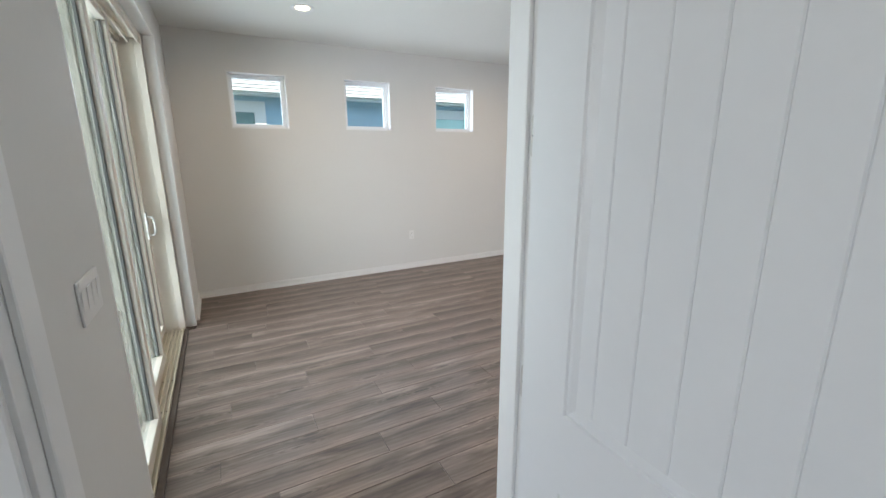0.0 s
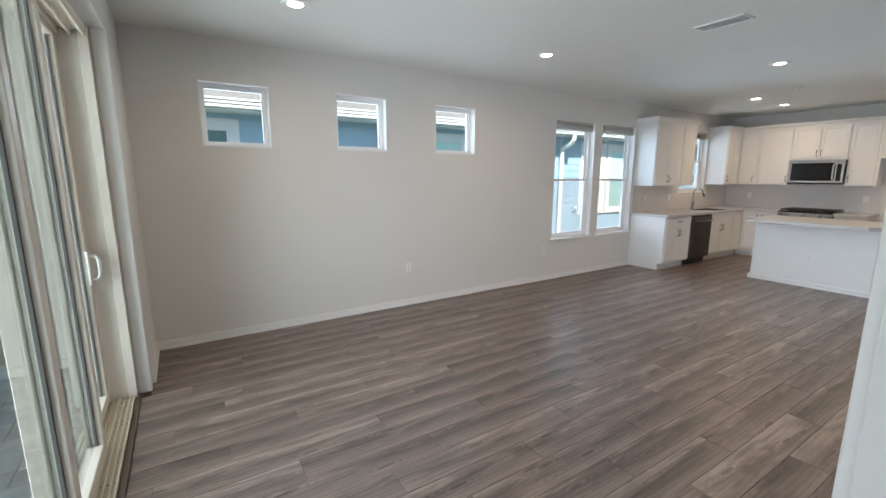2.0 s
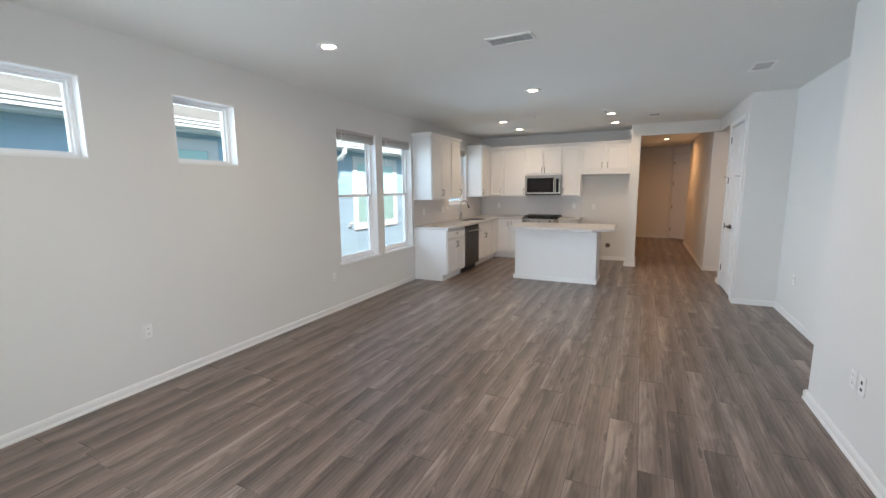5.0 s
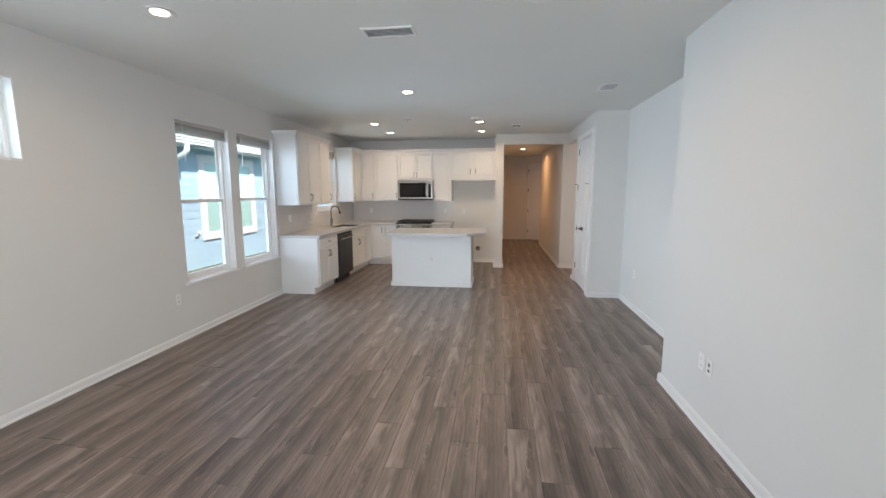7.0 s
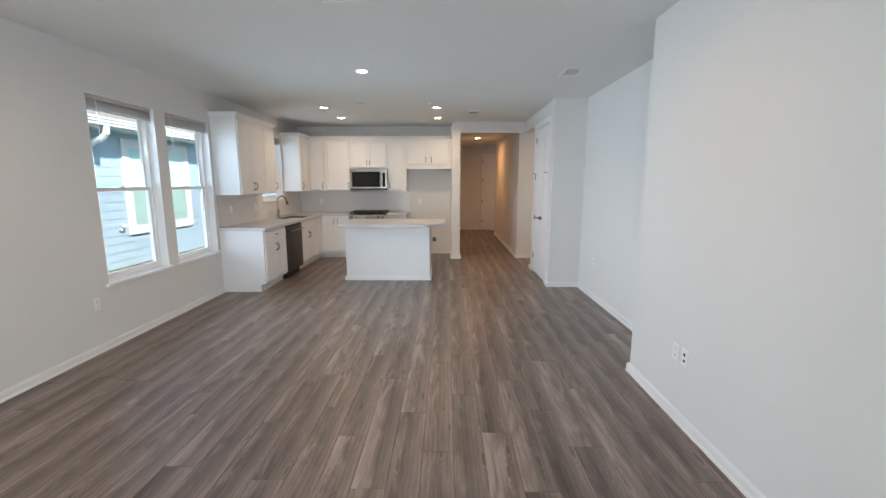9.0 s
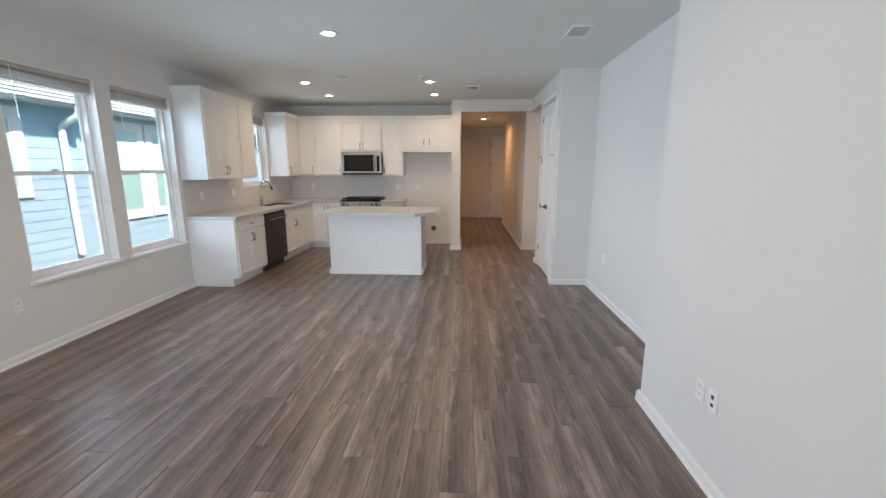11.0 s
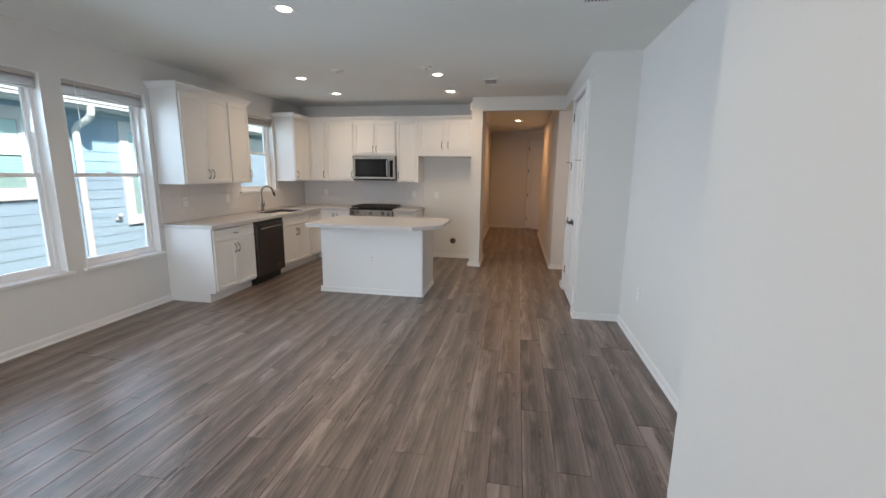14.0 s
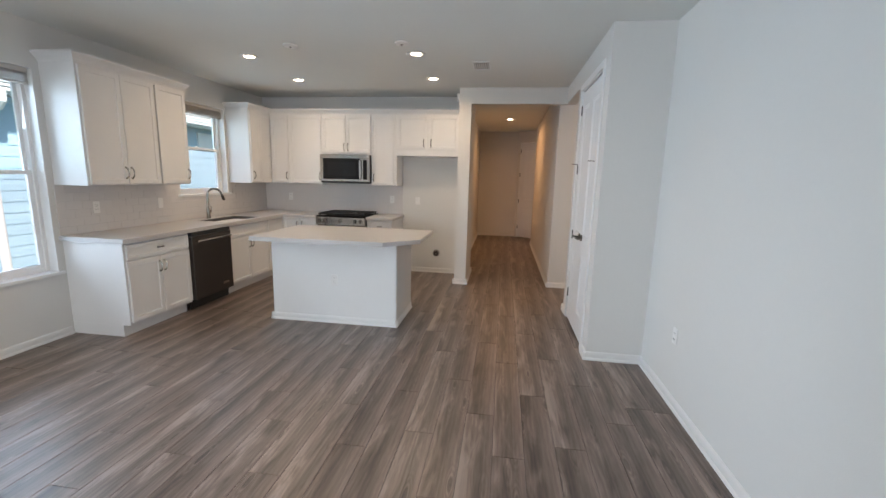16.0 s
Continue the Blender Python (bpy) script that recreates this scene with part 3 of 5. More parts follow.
def small_window(i, x0, x1, z0, z1):
    w = thing(f"window_{i}", kind="structure", label="small square fixed window with a white vinyl frame")
    part("window_return", boxes((x0 - 0.001, x0 + 0.008, NORTH - 0.002, NORTH + 0.10, z0, z1), (x1 - 0.008, x1 + 0.001, NORTH - 0.002, NORTH + 0.10, z0, z1), (x0 + 0.008, x1 - 0.008, NORTH - 0.002, NORTH + 0.10, z1 - 0.008, z1 + 0.001), (x0 + 0.008, x1 - 0.008, NORTH - 0.004, NORTH + 0.10, z0 - 0.001, z0 + 0.012)), TRIM, w)
    bm = bmesh.new()
    frame_bars(bm, x0, x1, z0, z1, NORTH + 0.085, NORTH + 0.165, 0.035)
    frame_bars(bm, x0 + 0.035, x1 - 0.035, z0 + 0.035, z1 - 0.035, NORTH + 0.105, NORTH + 0.14, 0.016)
    part("window_frame", bm, VINYL, w)
    pane(w, x0 + 0.045, x1 - 0.045, NORTH + 0.122, z0 + 0.045, z1 - 0.045, GLASS)


def blind(parent, x0, x1, z_top, stack, wand=True):
    b = new("blind")
    b.parent = parent
    part("headrail", boxes((x0 + 0.012, x1 - 0.012, NORTH + 0.028, NORTH + 0.080, z_top - 0.045, z_top - 0.003), bev=0.003), BLIND, b)
    bm = bmesh.new()
    n = 10
    for k in range(n):
        z = z_top - 0.05 - k * (stack - 0.07) / n
        box(bm, x0 + 0.015, x1 - 0.015, NORTH + 0.030, NORTH + 0.078, z - 0.0032, z)
    part("slat_stack", bm, BLIND, b)
    part("bottom_rail", boxes((x0 + 0.014, x1 - 0.014, NORTH + 0.030, NORTH + 0.078, z_top - stack, z_top - stack + 0.016), bev=0.003), BLIND, b)
    if wand:
        bm = bmesh.new()
        tube(bm, [(x0 + 0.14, NORTH + 0.024, z_top - 0.03), (x0 + 0.145, NORTH + 0.024, z_top - 0.28), (x0 + 0.15, NORTH + 0.024, z_top - 0.42)], 0.0035, 8)
        part("wand", bm, PLASTIC, b, smooth=True)
        bm = bmesh.new()
        tube(bm, [(x0 + 0.20, NORTH + 0.024, z_top - 0.04), (x0 + 0.20, NORTH + 0.024, z_top - 0.30)], 0.0014, 6)
        part("cord", bm, PLASTIC, b)


def hung_window(i, x0, x1, z0, z1, stack=0.135):
    w = thing(f"window_{i}", kind="structure", label="single-hung window with a white vinyl frame and a raised blind")
    part("window_return", boxes((x0 - 0.001, x0 + 0.006, NORTH - 0.001, NORTH + 0.09, z0, z1), (x1 - 0.006, x1 + 0.001, NORTH - 0.001, NORTH + 0.09, z0, z1), (x0 + 0.006, x1 - 0.006, NORTH - 0.001, NORTH + 0.09, z1 - 0.006, z1 + 0.001)), TRIM, w)
    bm = bmesh.new()
    frame_bars(bm, x0, x1, z0, z1, NORTH + 0.085, NORTH + 0.165, 0.034)
    part("window_frame", bm, VINYL, w)
    zm = (z0 + z1) / 2 + 0.01
    bm = bmesh.new()
    frame_bars(bm, x0 + 0.034, x1 - 0.034, zm - 0.018, z1 - 0.034, NORTH + 0.128, NORTH + 0.152, 0.030)
    up = part("upper_sash", bm, VINYL, w)
    bm = bmesh.new()
    frame_bars(bm, x0 + 0.034, x1 - 0.034, z0 + 0.034, zm + 0.018, NORTH + 0.098, NORTH + 0.126, 0.036)
    lo = part("lower_sash", bm, VINYL, w)
    pane(up, x0 + 0.06, x1 - 0.06, NORTH + 0.140, zm + 0.008, z1 - 0.06, GLASS)
    pane(lo, x0 + 0.066, x1 - 0.066, NORTH + 0.112, z0 + 0.066, zm - 0.014, SCREEN)
    part("sash_lock", boxes(((x0 + x1) / 2 - 0.03, (x0 + x1) / 2 + 0.03, NORTH + 0.092, NORTH + 0.100, zm + 0.016, zm + 0.032), bev=0.003), VINYL, lo)
    part("window_sill", boxes((x0 - 0.035, x1 + 0.035, NORTH - 0.032, NORTH - 0.0005, z0 - 0.022, z0 + 0.004), (x0 + 0.006, x1 - 0.006, NORTH - 0.0005, NORTH + 0.085, z0 - 0.001, z0 + 0.004), bev=0.0015), TRIM, w)
    blind(w, x0, x1, z1, stack)


for i, s in enumerate(SMALL):
    small_window(i + 1, *s)
for i, s in enumerate(TALL + [SINKWIN]):
    hung_window(i + 4, *s)


def sliding_door():
    d = thing("sliding_door", (0, 0, 0), label="closed three-panel sliding patio door with cream vinyl frames and floor tracks", category="sliding door")
    y0, y1, _, z1 = SLIDE
    part("side_jamb", boxes((-0.62, -0.415, y1 - 0.10, y1 - 0.045, 0, z1), (-0.455, -0.405, y1 - 0.118, y1 - 0.10, 0, z1), bev=0.003), SLIDER, d)
    part("side_jamb", boxes((-0.62, -0.415, y0 + 0.001, y0 + 0.04, 0, z1), bev=0.003), SLIDER, d)
    part("jamb_liner", boxes((-0.62, -0.333, y1 - 0.045, y1, 0, z1), (-0.40, -0.325, y1 - 0.060, y1 + 0.012, 0, z1 + 0.01), bev=0.004), TRIM, d)
    part("jamb_liner", boxes((-0.415, -0.329, y0 - 0.001, y0 + 0.012, 0, z1), bev=0.003), TRIM, d)
    part("head_liner", boxes((-0.415, -0.329, y0 + 0.012, y1 - 0.06, z1 - 0.012, z1 + 0.001), bev=0.003), TRIM, d)
    part("head_track", boxes((-0.62, -0.415, y0 + 0.04, y1 - 0.1, z1 - 0.05, z1), (-0.432, -0.420, y0 + 0.04, y1 - 0.1, z1 - 0.085, z1 - 0.05), (-0.498, -0.486, y0 + 0.04, y1 - 0.1, z1 - 0.085, z1 - 0.05), (-0.552, -0.542, y0 + 0.04, y1 - 0.1, z1 - 0.085, z1 - 0.05), bev=0.001), SLIDER, d)
    part("floor_track", boxes((-0.428, -0.420, y0 + 0.04, y1 - 0.045, 0.006, 0.024), (-0.452, -0.446, y0 + 0.04, y1 - 0.1, 0.006, 0.022), (-0.480, -0.474, y0 + 0.04, y1 - 0.1, 0.006, 0.022), (-0.508, -0.500, y0 + 0.04, y1 - 0.1, 0.006, 0.026), (-0.540, -0.534, y0 + 0.04, y1 - 0.1, 0.006, 0.022), (-0.573, -0.566, y0 + 0.04, y1 - 0.1, 0.006, 0.026)), TRACK, d)
    part("track_base", boxes((-0.62, -0.4205, y0 + 0.04, y1 - 0.045, -0.004, 0.0055)), mat("track_base", (0.55, 0.49, 0.39), 0.5, 0.1, vary=0.08), d)
    for yy in (2.75, 3.15, 3.75, 3.80, 4.0, 4.06):
        for xx in (-0.437, -0.464, -0.491):
            bm = bmesh.new()
            cyl(bm, xx, yy, 0.006, 0.0075, 0.004, seg=10)
            part("track_screw", bm, SLOT, d)
    for ya, yb, x in ((1.60, 2.60, -0.470), (2.53, 3.47, -0.527), (3.40, 4.105, -0.584)):
        p = new("sliding_panel")
        p.parent = d
        bm = bmesh.new()
        w, t = 0.060, 0.054
        for a in ((x - t / 2, x + t / 2, ya, ya + w, 0.028, z1 - 0.055), (x - t / 2, x + t / 2, yb - w, yb, 0.028, z1 - 0.055), (x - t / 2, x + t / 2, ya + w, yb - w, 0.028, 0.028 + w + 0.008), (x - t / 2, x + t / 2, ya + w, yb - w, z1 - 0.055 - w, z1 - 0.055)):
            box(bm, *a, bev=0.004)
        part("panel_frame", bm, SLIDER, p)
        bm = bmesh.new()
        e = 0.012
        for a in ((ya + w, ya + w + e), (yb - w - e, yb - w)):
            box(bm, x - 0.010, x + 0.004, a[0], a[1], 0.097, z1 - 0.116, bev=0.002)
        part("glazing_bead", bm, GASKET, p)
        g = pane(p, ya + w - 0.01, yb - w + 0.01, x - 0.012, 0.088, z1 - 0.105, GREENGLASS, axis="y")
    hnd = new("handle")
    hnd.parent = d
    part("handle_plate", boxes((-0.557, -0.545, 4.024, 4.086, 0.85, 1.07), bev=0.004, seg=2), PLASTIC, hnd)
    bm = bmesh.new()
    tube(bm, [(-0.548, 4.050, 0.885), (-0.515, 4.048, 0.888), (-0.502, 4.046, 0.91), (-0.500, 4.046, 0.96), (-0.502, 4.046, 1.01), (-0.515, 4.048, 1.032), (-0.548, 4.050, 1.035)], 0.0095, 12)
    part("handle_grip", bm, PLASTIC, hnd, smooth=True)


sliding_door()
tagged(part("threshold", boxes((-0.4195, -0.384, SLIDE[0] + 0.02, SLIDE[1] - 0.065, -0.003, 0.009), bev=0.005, seg=2), mat("threshold_wood", (0.095, 0.068, 0.054), 0.5, vary=0.15, scale=6), label="dark wood threshold strip along the sliding door track"), kind="structure")


# ---- kitchen ----
def pull(parent, x, y, z, vertical=True, length=0.10):
    """Arched bar pull with two feet on the face at y, facing -y."""
    bm = bmesh.new()
    pts, rad = [], []
    for k in range(9):
        s = -1 + k / 4
        along, out = s * length / 2, -0.006 - 0.024 * (1 - s * s) ** 0.6
        pts.append((x, y + out, z + along) if vertical else (x + along, y + out, z))
        rad.append(0.0068 - 0.0022 * (1 - abs(s)))
    tube(bm, pts, rad, 8)
    for s in (-1, 1):
        c = (x, z + s * length / 2) if vertical else (x + s * length / 2, z)
        cyl(bm, c[0], c[1], y - 0.010, y, 0.0075, 0.009, seg=10, axis="y")
    part("handle", bm, NICKEL, parent, smooth=True)


def cabinet(name, loc, rz, w, depth, z0, z1, doors, toe=False, label="", drawers=(), rail_top=0.0, group=""):
    """A cabinet unit in local x 0..w; its front frame at y 0 facing -y. doors: (x0, x1, z0, z1, pull x, pull z)."""
    c = thing(name, loc, rz, label, "cabinet", group)
    base = 0.11 if toe else z0
    body = [(0, w, 0.0, depth, base, z1)]
    if toe:
        body.append((0, w, 0.075, depth, 0.0, base))
    part("body", boxes(*body, bev=0.0012), CAB, c)
    for x0, x1, a, b, px, pz in doors:
        bm = bmesh.new()
        panel_face(bm, x0, x1, a, b, -0.020, 0.0195, 0.056)
        dr = part("door", bm, CAB, c)
        if px is not None:
            pull(dr, px, -0.020, pz)
    for x0, x1, a, b, has in drawers:
        bm = bmesh.new()
        panel_face(bm, x0, x1, a, b, -0.020, 0.0195, 0.034)
        dr = part("drawer_front", bm, CAB, c)
        if has:
            pull(dr, (x0 + x1) / 2, -0.020, (a + b) / 2, vertical=False, length=0.06)
    return c


NF, NU = 4.39, 4.655         # front frames of the north base and wall cabinets
EF, EU = 9.215, 9.435        # and of the east ones
KZ, UB, UT = 0.875, 1.372, 2.395
white = "white painted shaker "
nd = NORTH - NF - 0.001
cabinet("base_cabinet", (6.535, NF, 0), 0, 0.765, nd, 0, KZ, [(0.022, 0.386, 0.135, 0.70, 0.360, 0.60), (0.391, 0.755, 0.135, 0.70, 0.417, 0.60)], True, white + "base cabinet, one drawer over two doors", [(0.022, 0.755, 0.72, 0.855, True)])
cabinet("base_cabinet", (7.955, NF, 0), 0, 0.845, nd, 0, KZ, [(0.01, 0.419, 0.135, 0.70, 0.392, 0.60), (0.424, 0.835, 0.135, 0.70, 0.451, 0.60)], True, white + "sink base cabinet with two doors", [(0.01, 0.835, 0.72, 0.855, False)])
cabinet("base_cabinet", (8.802, NF, 0), 0, EF - 8.802 - 0.001, nd, 0, KZ, [(0.015, 0.39, 0.135, 0.855, None, 0)], True, white + "corner base cabinet front beside the sink base")
cabinet("base_cabinet", (EF, NORTH - 0.002, 0), -90, NORTH - 0.002 - 3.83, EAST - EF - 0.001, 0, KZ, [(0.64, 0.90, 0.135, 0.855, 0.865, 0.76), (0.91, 1.16, 0.135, 0.855, 0.945, 0.76)], True, white + "corner base cabinet with two narrow doors")
cabinet("base_cabinet", (EF, 3.045, 0), -90, 0.385, EAST - EF - 0.001, 0, KZ, [(0.012, 0.373, 0.135, 0.70, 0.05, 0.60)], True, white + "narrow base cabinet with one drawer and door", [(0.012, 0.373, 0.72, 0.855, True)])

ud = NORTH - NU - 0.001
cabinet("wall_cabinet", (6.53, NU, 0), 0, 0.78, ud, UB, UT, [(0.018, 0.392, UB + 0.012, UT - 0.02, 0.365, UB + 0.115), (0.397, 0.768, UB + 0.012, UT - 0.02, 0.424, UB + 0.115)], label=white + "two-door wall cabinet beside the tall windows")
cabinet("wall_cabinet", (7.312, NU, 0), 0, 0.415, ud, UB, UT, [(0.012, 0.405, UB + 0.012, UT - 0.02, 0.378, UB + 0.115)], label=white + "one-door wall cabinet beside the sink window")
cabinet("wall_cabinet", (8.905, NU, 0), 0, EU - 8.905 - 0.001, ud, UB, UT, [(0.015, 0.262, UB + 0.012, UT - 0.02, 0.045, UB + 0.115), (0.268, 0.512, UB + 0.012, UT - 0.02, None, 0)], label=white + "corner wall cabinet beside the sink window")
cabinet("wall_cabinet", (EU, NORTH - 0.002, 0), -90, NORTH - 0.002 - 4.33, EAST - EU - 0.001, UB, UT, [(0.375, 0.645, UB + 0.012, UT - 0.02, 0.615, UB + 0.115)], label=white + "corner wall cabinet with one narrow door")
cabinet("wall_cabinet", (EU, 4.328, 0), -90, 0.513, EAST - EU - 0.001, UB, UT, [(0.015, 0.50, UB + 0.012, UT - 0.02, 0.475, UB + 0.115)], label=white + "wide one-door wall cabinet beside the microwave")
cabinet("wall_cabinet", (EU, 3.813, 0), -90, 0.765, EAST - EU - 0.001, 1.815, UT, [(0.012, 0.380, 1.845, UT - 0.02, 0.353, 1.925), (0.385, 0.753, 1.845, UT - 0.02, 0.412, 1.925)], label=white + "two-door wall cabinet over the microwave")
cabinet("wall_cabinet", (EU, 3.046, 0), -90, 0.385, EAST - EU - 0.001, UB, UT, [(0.015, 0.345, UB + 0.012, UT - 0.02, 0.042, UB + 0.115)], label=white + "narrow one-door wall cabinet beside the microwave")
cabinet("wall_cabinet", (EU, 2.659, 0), -90, 0.926, EAST - EU - 0.001, 1.815, UT, [(0.01, 0.435, 1.905, UT - 0.02, 0.405, 1.995), (0.482, 0.905, 1.905, UT - 0.02, 0.512, 1.995)], label=white + "wide two-door cabinet over the empty refrigerator bay")


def crown(line, label="white crown moulding on top of the wall cabinets"):
    """Crown moulding mitred along a plan polyline; its outer side lies to the right of the way walked."""
    prof = [(0, 0), (0.006, 0), (0.008, 0.012), (0.024, 0.035), (0.044, 0.055), (0.050, 0.060), (0.050, 0.078), (-0.012, 0.078), (-0.012, 0.0)]
    pts = [Vector(p) for p in line]
    dirs = [(b - a).normalized() for a, b in zip(pts, pts[1:])]
    outs = [Vector((d.y, -d.x)) for d in dirs]
    bm = bmesh.new()
    rings = []
    for i, p in enumerate(pts):
        a, b = outs[max(i - 1, 0)], outs[min(i, len(outs) - 1)]
        m = (a + b) / (1 + a.dot(b))
        rings.append([bm.verts.new((p.x + m.x * u, p.y + m.y * u, UT + v)) for u, v in prof])
    n = len(prof)
    for r0, r1 in zip(rings, rings[1:]):
        for k in range(n):
            j = (k + 1) % n
            bm.faces.new((r0[k], r0[j], r1[j], r1[k]))
    bm.faces.new(rings[0][::-1])
    bm.faces.new(rings[-1])
    bmesh.ops.recalc_face_normals(bm, faces=bm.faces)
    tagged(part("crown_moulding", bm, CAB, label=label), category="moulding")


crown([(6.53, NORTH - 0.001), (6.53, NU), (7.727, NU), (7.727, NORTH - 0.001)], "white crown moulding on the cabinets beside the tall windows")
crown([(8.905, NORTH - 0.001), (8.905, NU), (EU, NU), (EU, PIER_N + 0.001)], "white crown moulding along the corner and east wall cabinets")

# worktops
CT = 0.915
top = thing("worktop", label="long pale quartz worktop with a sink cut-out", category="worktop")
SX0, SX1, SY0, SY1 = 7.99, 8.70, 4.42, 4.82
part("top_slab", boxes((6.505, SX0, NF - 0.045, NORTH - 0.001, KZ, CT), (SX0, SX1, NF - 0.045, SY0, KZ, CT), (SX0, SX1, SY1, NORTH - 0.001, KZ, CT), (SX1, EAST - 0.001, NF - 0.045, NORTH - 0.001, KZ, CT)), QUARTZ, top)
part("top_slab", boxes((EF - 0.045, EAST - 0.001, 3.822, NF - 0.0455, KZ, CT)), QUARTZ, top)
top2 = thing("worktop", label="short pale quartz worktop beside the range", category="worktop")
part("top_slab", boxes((EF - 0.045, EAST - 0.001, 2.635, 3.052, KZ, CT), bev=0.002), QUARTZ, top2)

sink = thing("sink", (0, 0, 0), label="undermount stainless steel sink bowl", category="sink")
RIM, a0, a1, b0, b1 = CT - 0.003, SX0 + 0.001, SX1 - 0.001, SY0 + 0.001, SY1 - 0.001
bm = boxes((a0, a1, b0, b0 + 0.010, 0.70, RIM), (a0, a1, b1 - 0.010, b1, 0.70, RIM), (a0, a0 + 0.010, b0 + 0.010, b1 - 0.010, 0.70, RIM), (a1 - 0.010, a1, b0 + 0.010, b1 - 0.010, 0.70, RIM), (a0, a1, b0, b1, 0.688, 0.70))
part("bowl", bm, SINKSTEEL, sink)
bm = bmesh.new()
lathe(bm, [(0.045, 0.0), (0.045, 0.003), (0.03, 0.003), (0.028, 0.0)], 24, (8.345, 4.62, 0.70))
part("drain", bm, NICKEL, sink, smooth=True)

fau = thing("faucet", (8.27, 4.875, CT), label="brushed nickel gooseneck kitchen faucet with a side lever", category="faucet")
bm = bmesh.new()
lathe(bm, [(0.028, 0), (0.028, 0.006), (0.024, 0.012), (0.022, 0.10), (0.018, 0.13), (0.0135, 0.16)], 24)
part("base", bm, NICKEL, fau, smooth=True)
bm = bmesh.new()
pts = [(0, 0, 0.155), (0, 0, 0.30)]
R = 0.085
for k in range(1, 12):
    a = math.pi - k * math.pi * 0.9 / 11
    pts.append((R * 0.75 * (1 + math.cos(a)), -R * 0.65 * (1 + math.cos(a)), 0.30 + R * math.sin(a)))
pts.append((pts[-1][0] + 0.008, pts[-1][1] - 0.007, pts[-1][2] - 0.03))
tube(bm, pts, 0.0125, 14)
part("spout", bm, NICKEL, fau, smooth=True)
bm = bmesh.new()
q = pts[-1]
tube(bm, [q, (q[0] + 0.012, q[1] - 0.010, q[2] - 0.045), (q[0] + 0.016, q[1] - 0.014, q[2] - 0.062)], [0.015, 0.018, 0.015], 14)
part("spray_head", bm, DARKSTEEL, fau, smooth=True)
bm = bmesh.new()
tube(bm, [(0.018, 0, 0.075), (0.040, -0.004, 0.080), (0.045, -0.006, 0.10), (0.046, -0.010, 0.155)], [0.012, 0.011, 0.007, 0.005], 10)
part("lever", bm, NICKEL, fau, smooth=True)

dw = thing("dishwasher", (7.305, NF, 0), label="dark stainless steel built-in dishwasher with a bar handle", category="dishwasher")
part("body", boxes((0.005, 0.64, 0.02, 0.58, 0.09, 0.868)), BLACK, dw)
part("door_panel", boxes((0.008, 0.640, -0.045, 0.018, 0.125, 0.822), bev=0.004, seg=2), DARKSTEEL, dw)
part("control_strip", boxes((0.008, 0.640, -0.040, 0.018, 0.826, 0.868), bev=0.003), BLACK, dw)
part("toe_panel", boxes((0.01, 0.638, 0.03, 0.05, 0.012, 0.118)), BLACK, dw)
bm = bmesh.new()
tube(bm, [(0.05, -0.088, 0.775), (0.32, -0.092, 0.775), (0.59, -0.088, 0.775)], 0.010, 12)
for hx in (0.06, 0.58):
    cyl(bm, hx, 0.775, -0.088, -0.044, 0.007, seg=12, axis="y")
part("handle", bm, STEEL, dw, smooth=True)
part("badge", boxes((0.46, 0.55, -0.0465, -0.045, 0.20, 0.222)), STEEL, dw)

# microwave over the range
mw = thing("microwave", (9.335, 3.805, 1.395), rz=-90, label="stainless steel over-range microwave with a dark glass door", category="microwave")
W, H = 0.755, 0.418
part("body", boxes((0.002, W - 0.002, 0.03, 0.49, 0, H)), DARKSTEEL, mw)
bm = boxes((0, W, -0.01, 0.03, H - 0.055, H), (0, 0.045, -0.01, 0.03, 0.028, H - 0.057), (0.62, W, -0.01, 0.03, 0.028, H - 0.057), (0.045, 0.62, -0.01, 0.03, 0.028, 0.06), bev=0.002)
part("front_frame", bm, STEEL, mw)
part("window", boxes((0.046, 0.619, -0.004, 0.03, 0.061, H - 0.058)), BLACKGLASS, mw)
part("inner_window", boxes((0.11, 0.55, -0.0055, -0.004, 0.11, H - 0.11)), mat("mesh_window", (0.016, 0.016, 0.017), 0.05, spec=0.2, rvar=0.01), mw)
part("control_panel", boxes((0.665, W - 0.03, -0.012, -0.010, 0.06, H - 0.075)), BLACKGLASS, mw)
bm = bmesh.new()
tube(bm, [(0.628, -0.012, 0.07), (0.628, -0.045, 0.075), (0.628, -0.05, 0.11), (0.628, -0.05, H - 0.12), (0.628, -0.045, H - 0.085), (0.628, -0.012, H - 0.08)], 0.010, 10)
part("handle", bm, STEEL, mw, smooth=True)
part("vent_grille", boxes(*[(0.0, W, -0.006 + 0.004 * k, -0.002 + 0.004 * k, 0.002 + 0.006 * k, 0.006 + 0.006 * k) for k in range(4)]), BLACK, mw)

# range
rg = thing("range", (9.175, 3.815, 0), rz=-90, label="stainless steel gas range with black grates and front knobs", category="range")
W = 0.757
part("body", boxes((0.001, W - 0.001, 0.04, 0.645, 0.02, 0.905)), STEEL, rg)
part("cooktop", boxes((0, W, -0.01, 0.65, 0.905, 0.922), bev=0.004), BLACKGLASS, rg)
part("oven_door", boxes((0.004, W - 0.004, 0.0, 0.04, 0.20, 0.775), bev=0.004), STEEL, rg)
part("oven_window", boxes((0.12, W - 0.12, -0.002, 0.0, 0.32, 0.62)), BLACKGLASS, rg)
part("drawer_front", boxes((0.004, W - 0.004, 0.0, 0.04, 0.03, 0.19), bev=0.004), STEEL, rg)
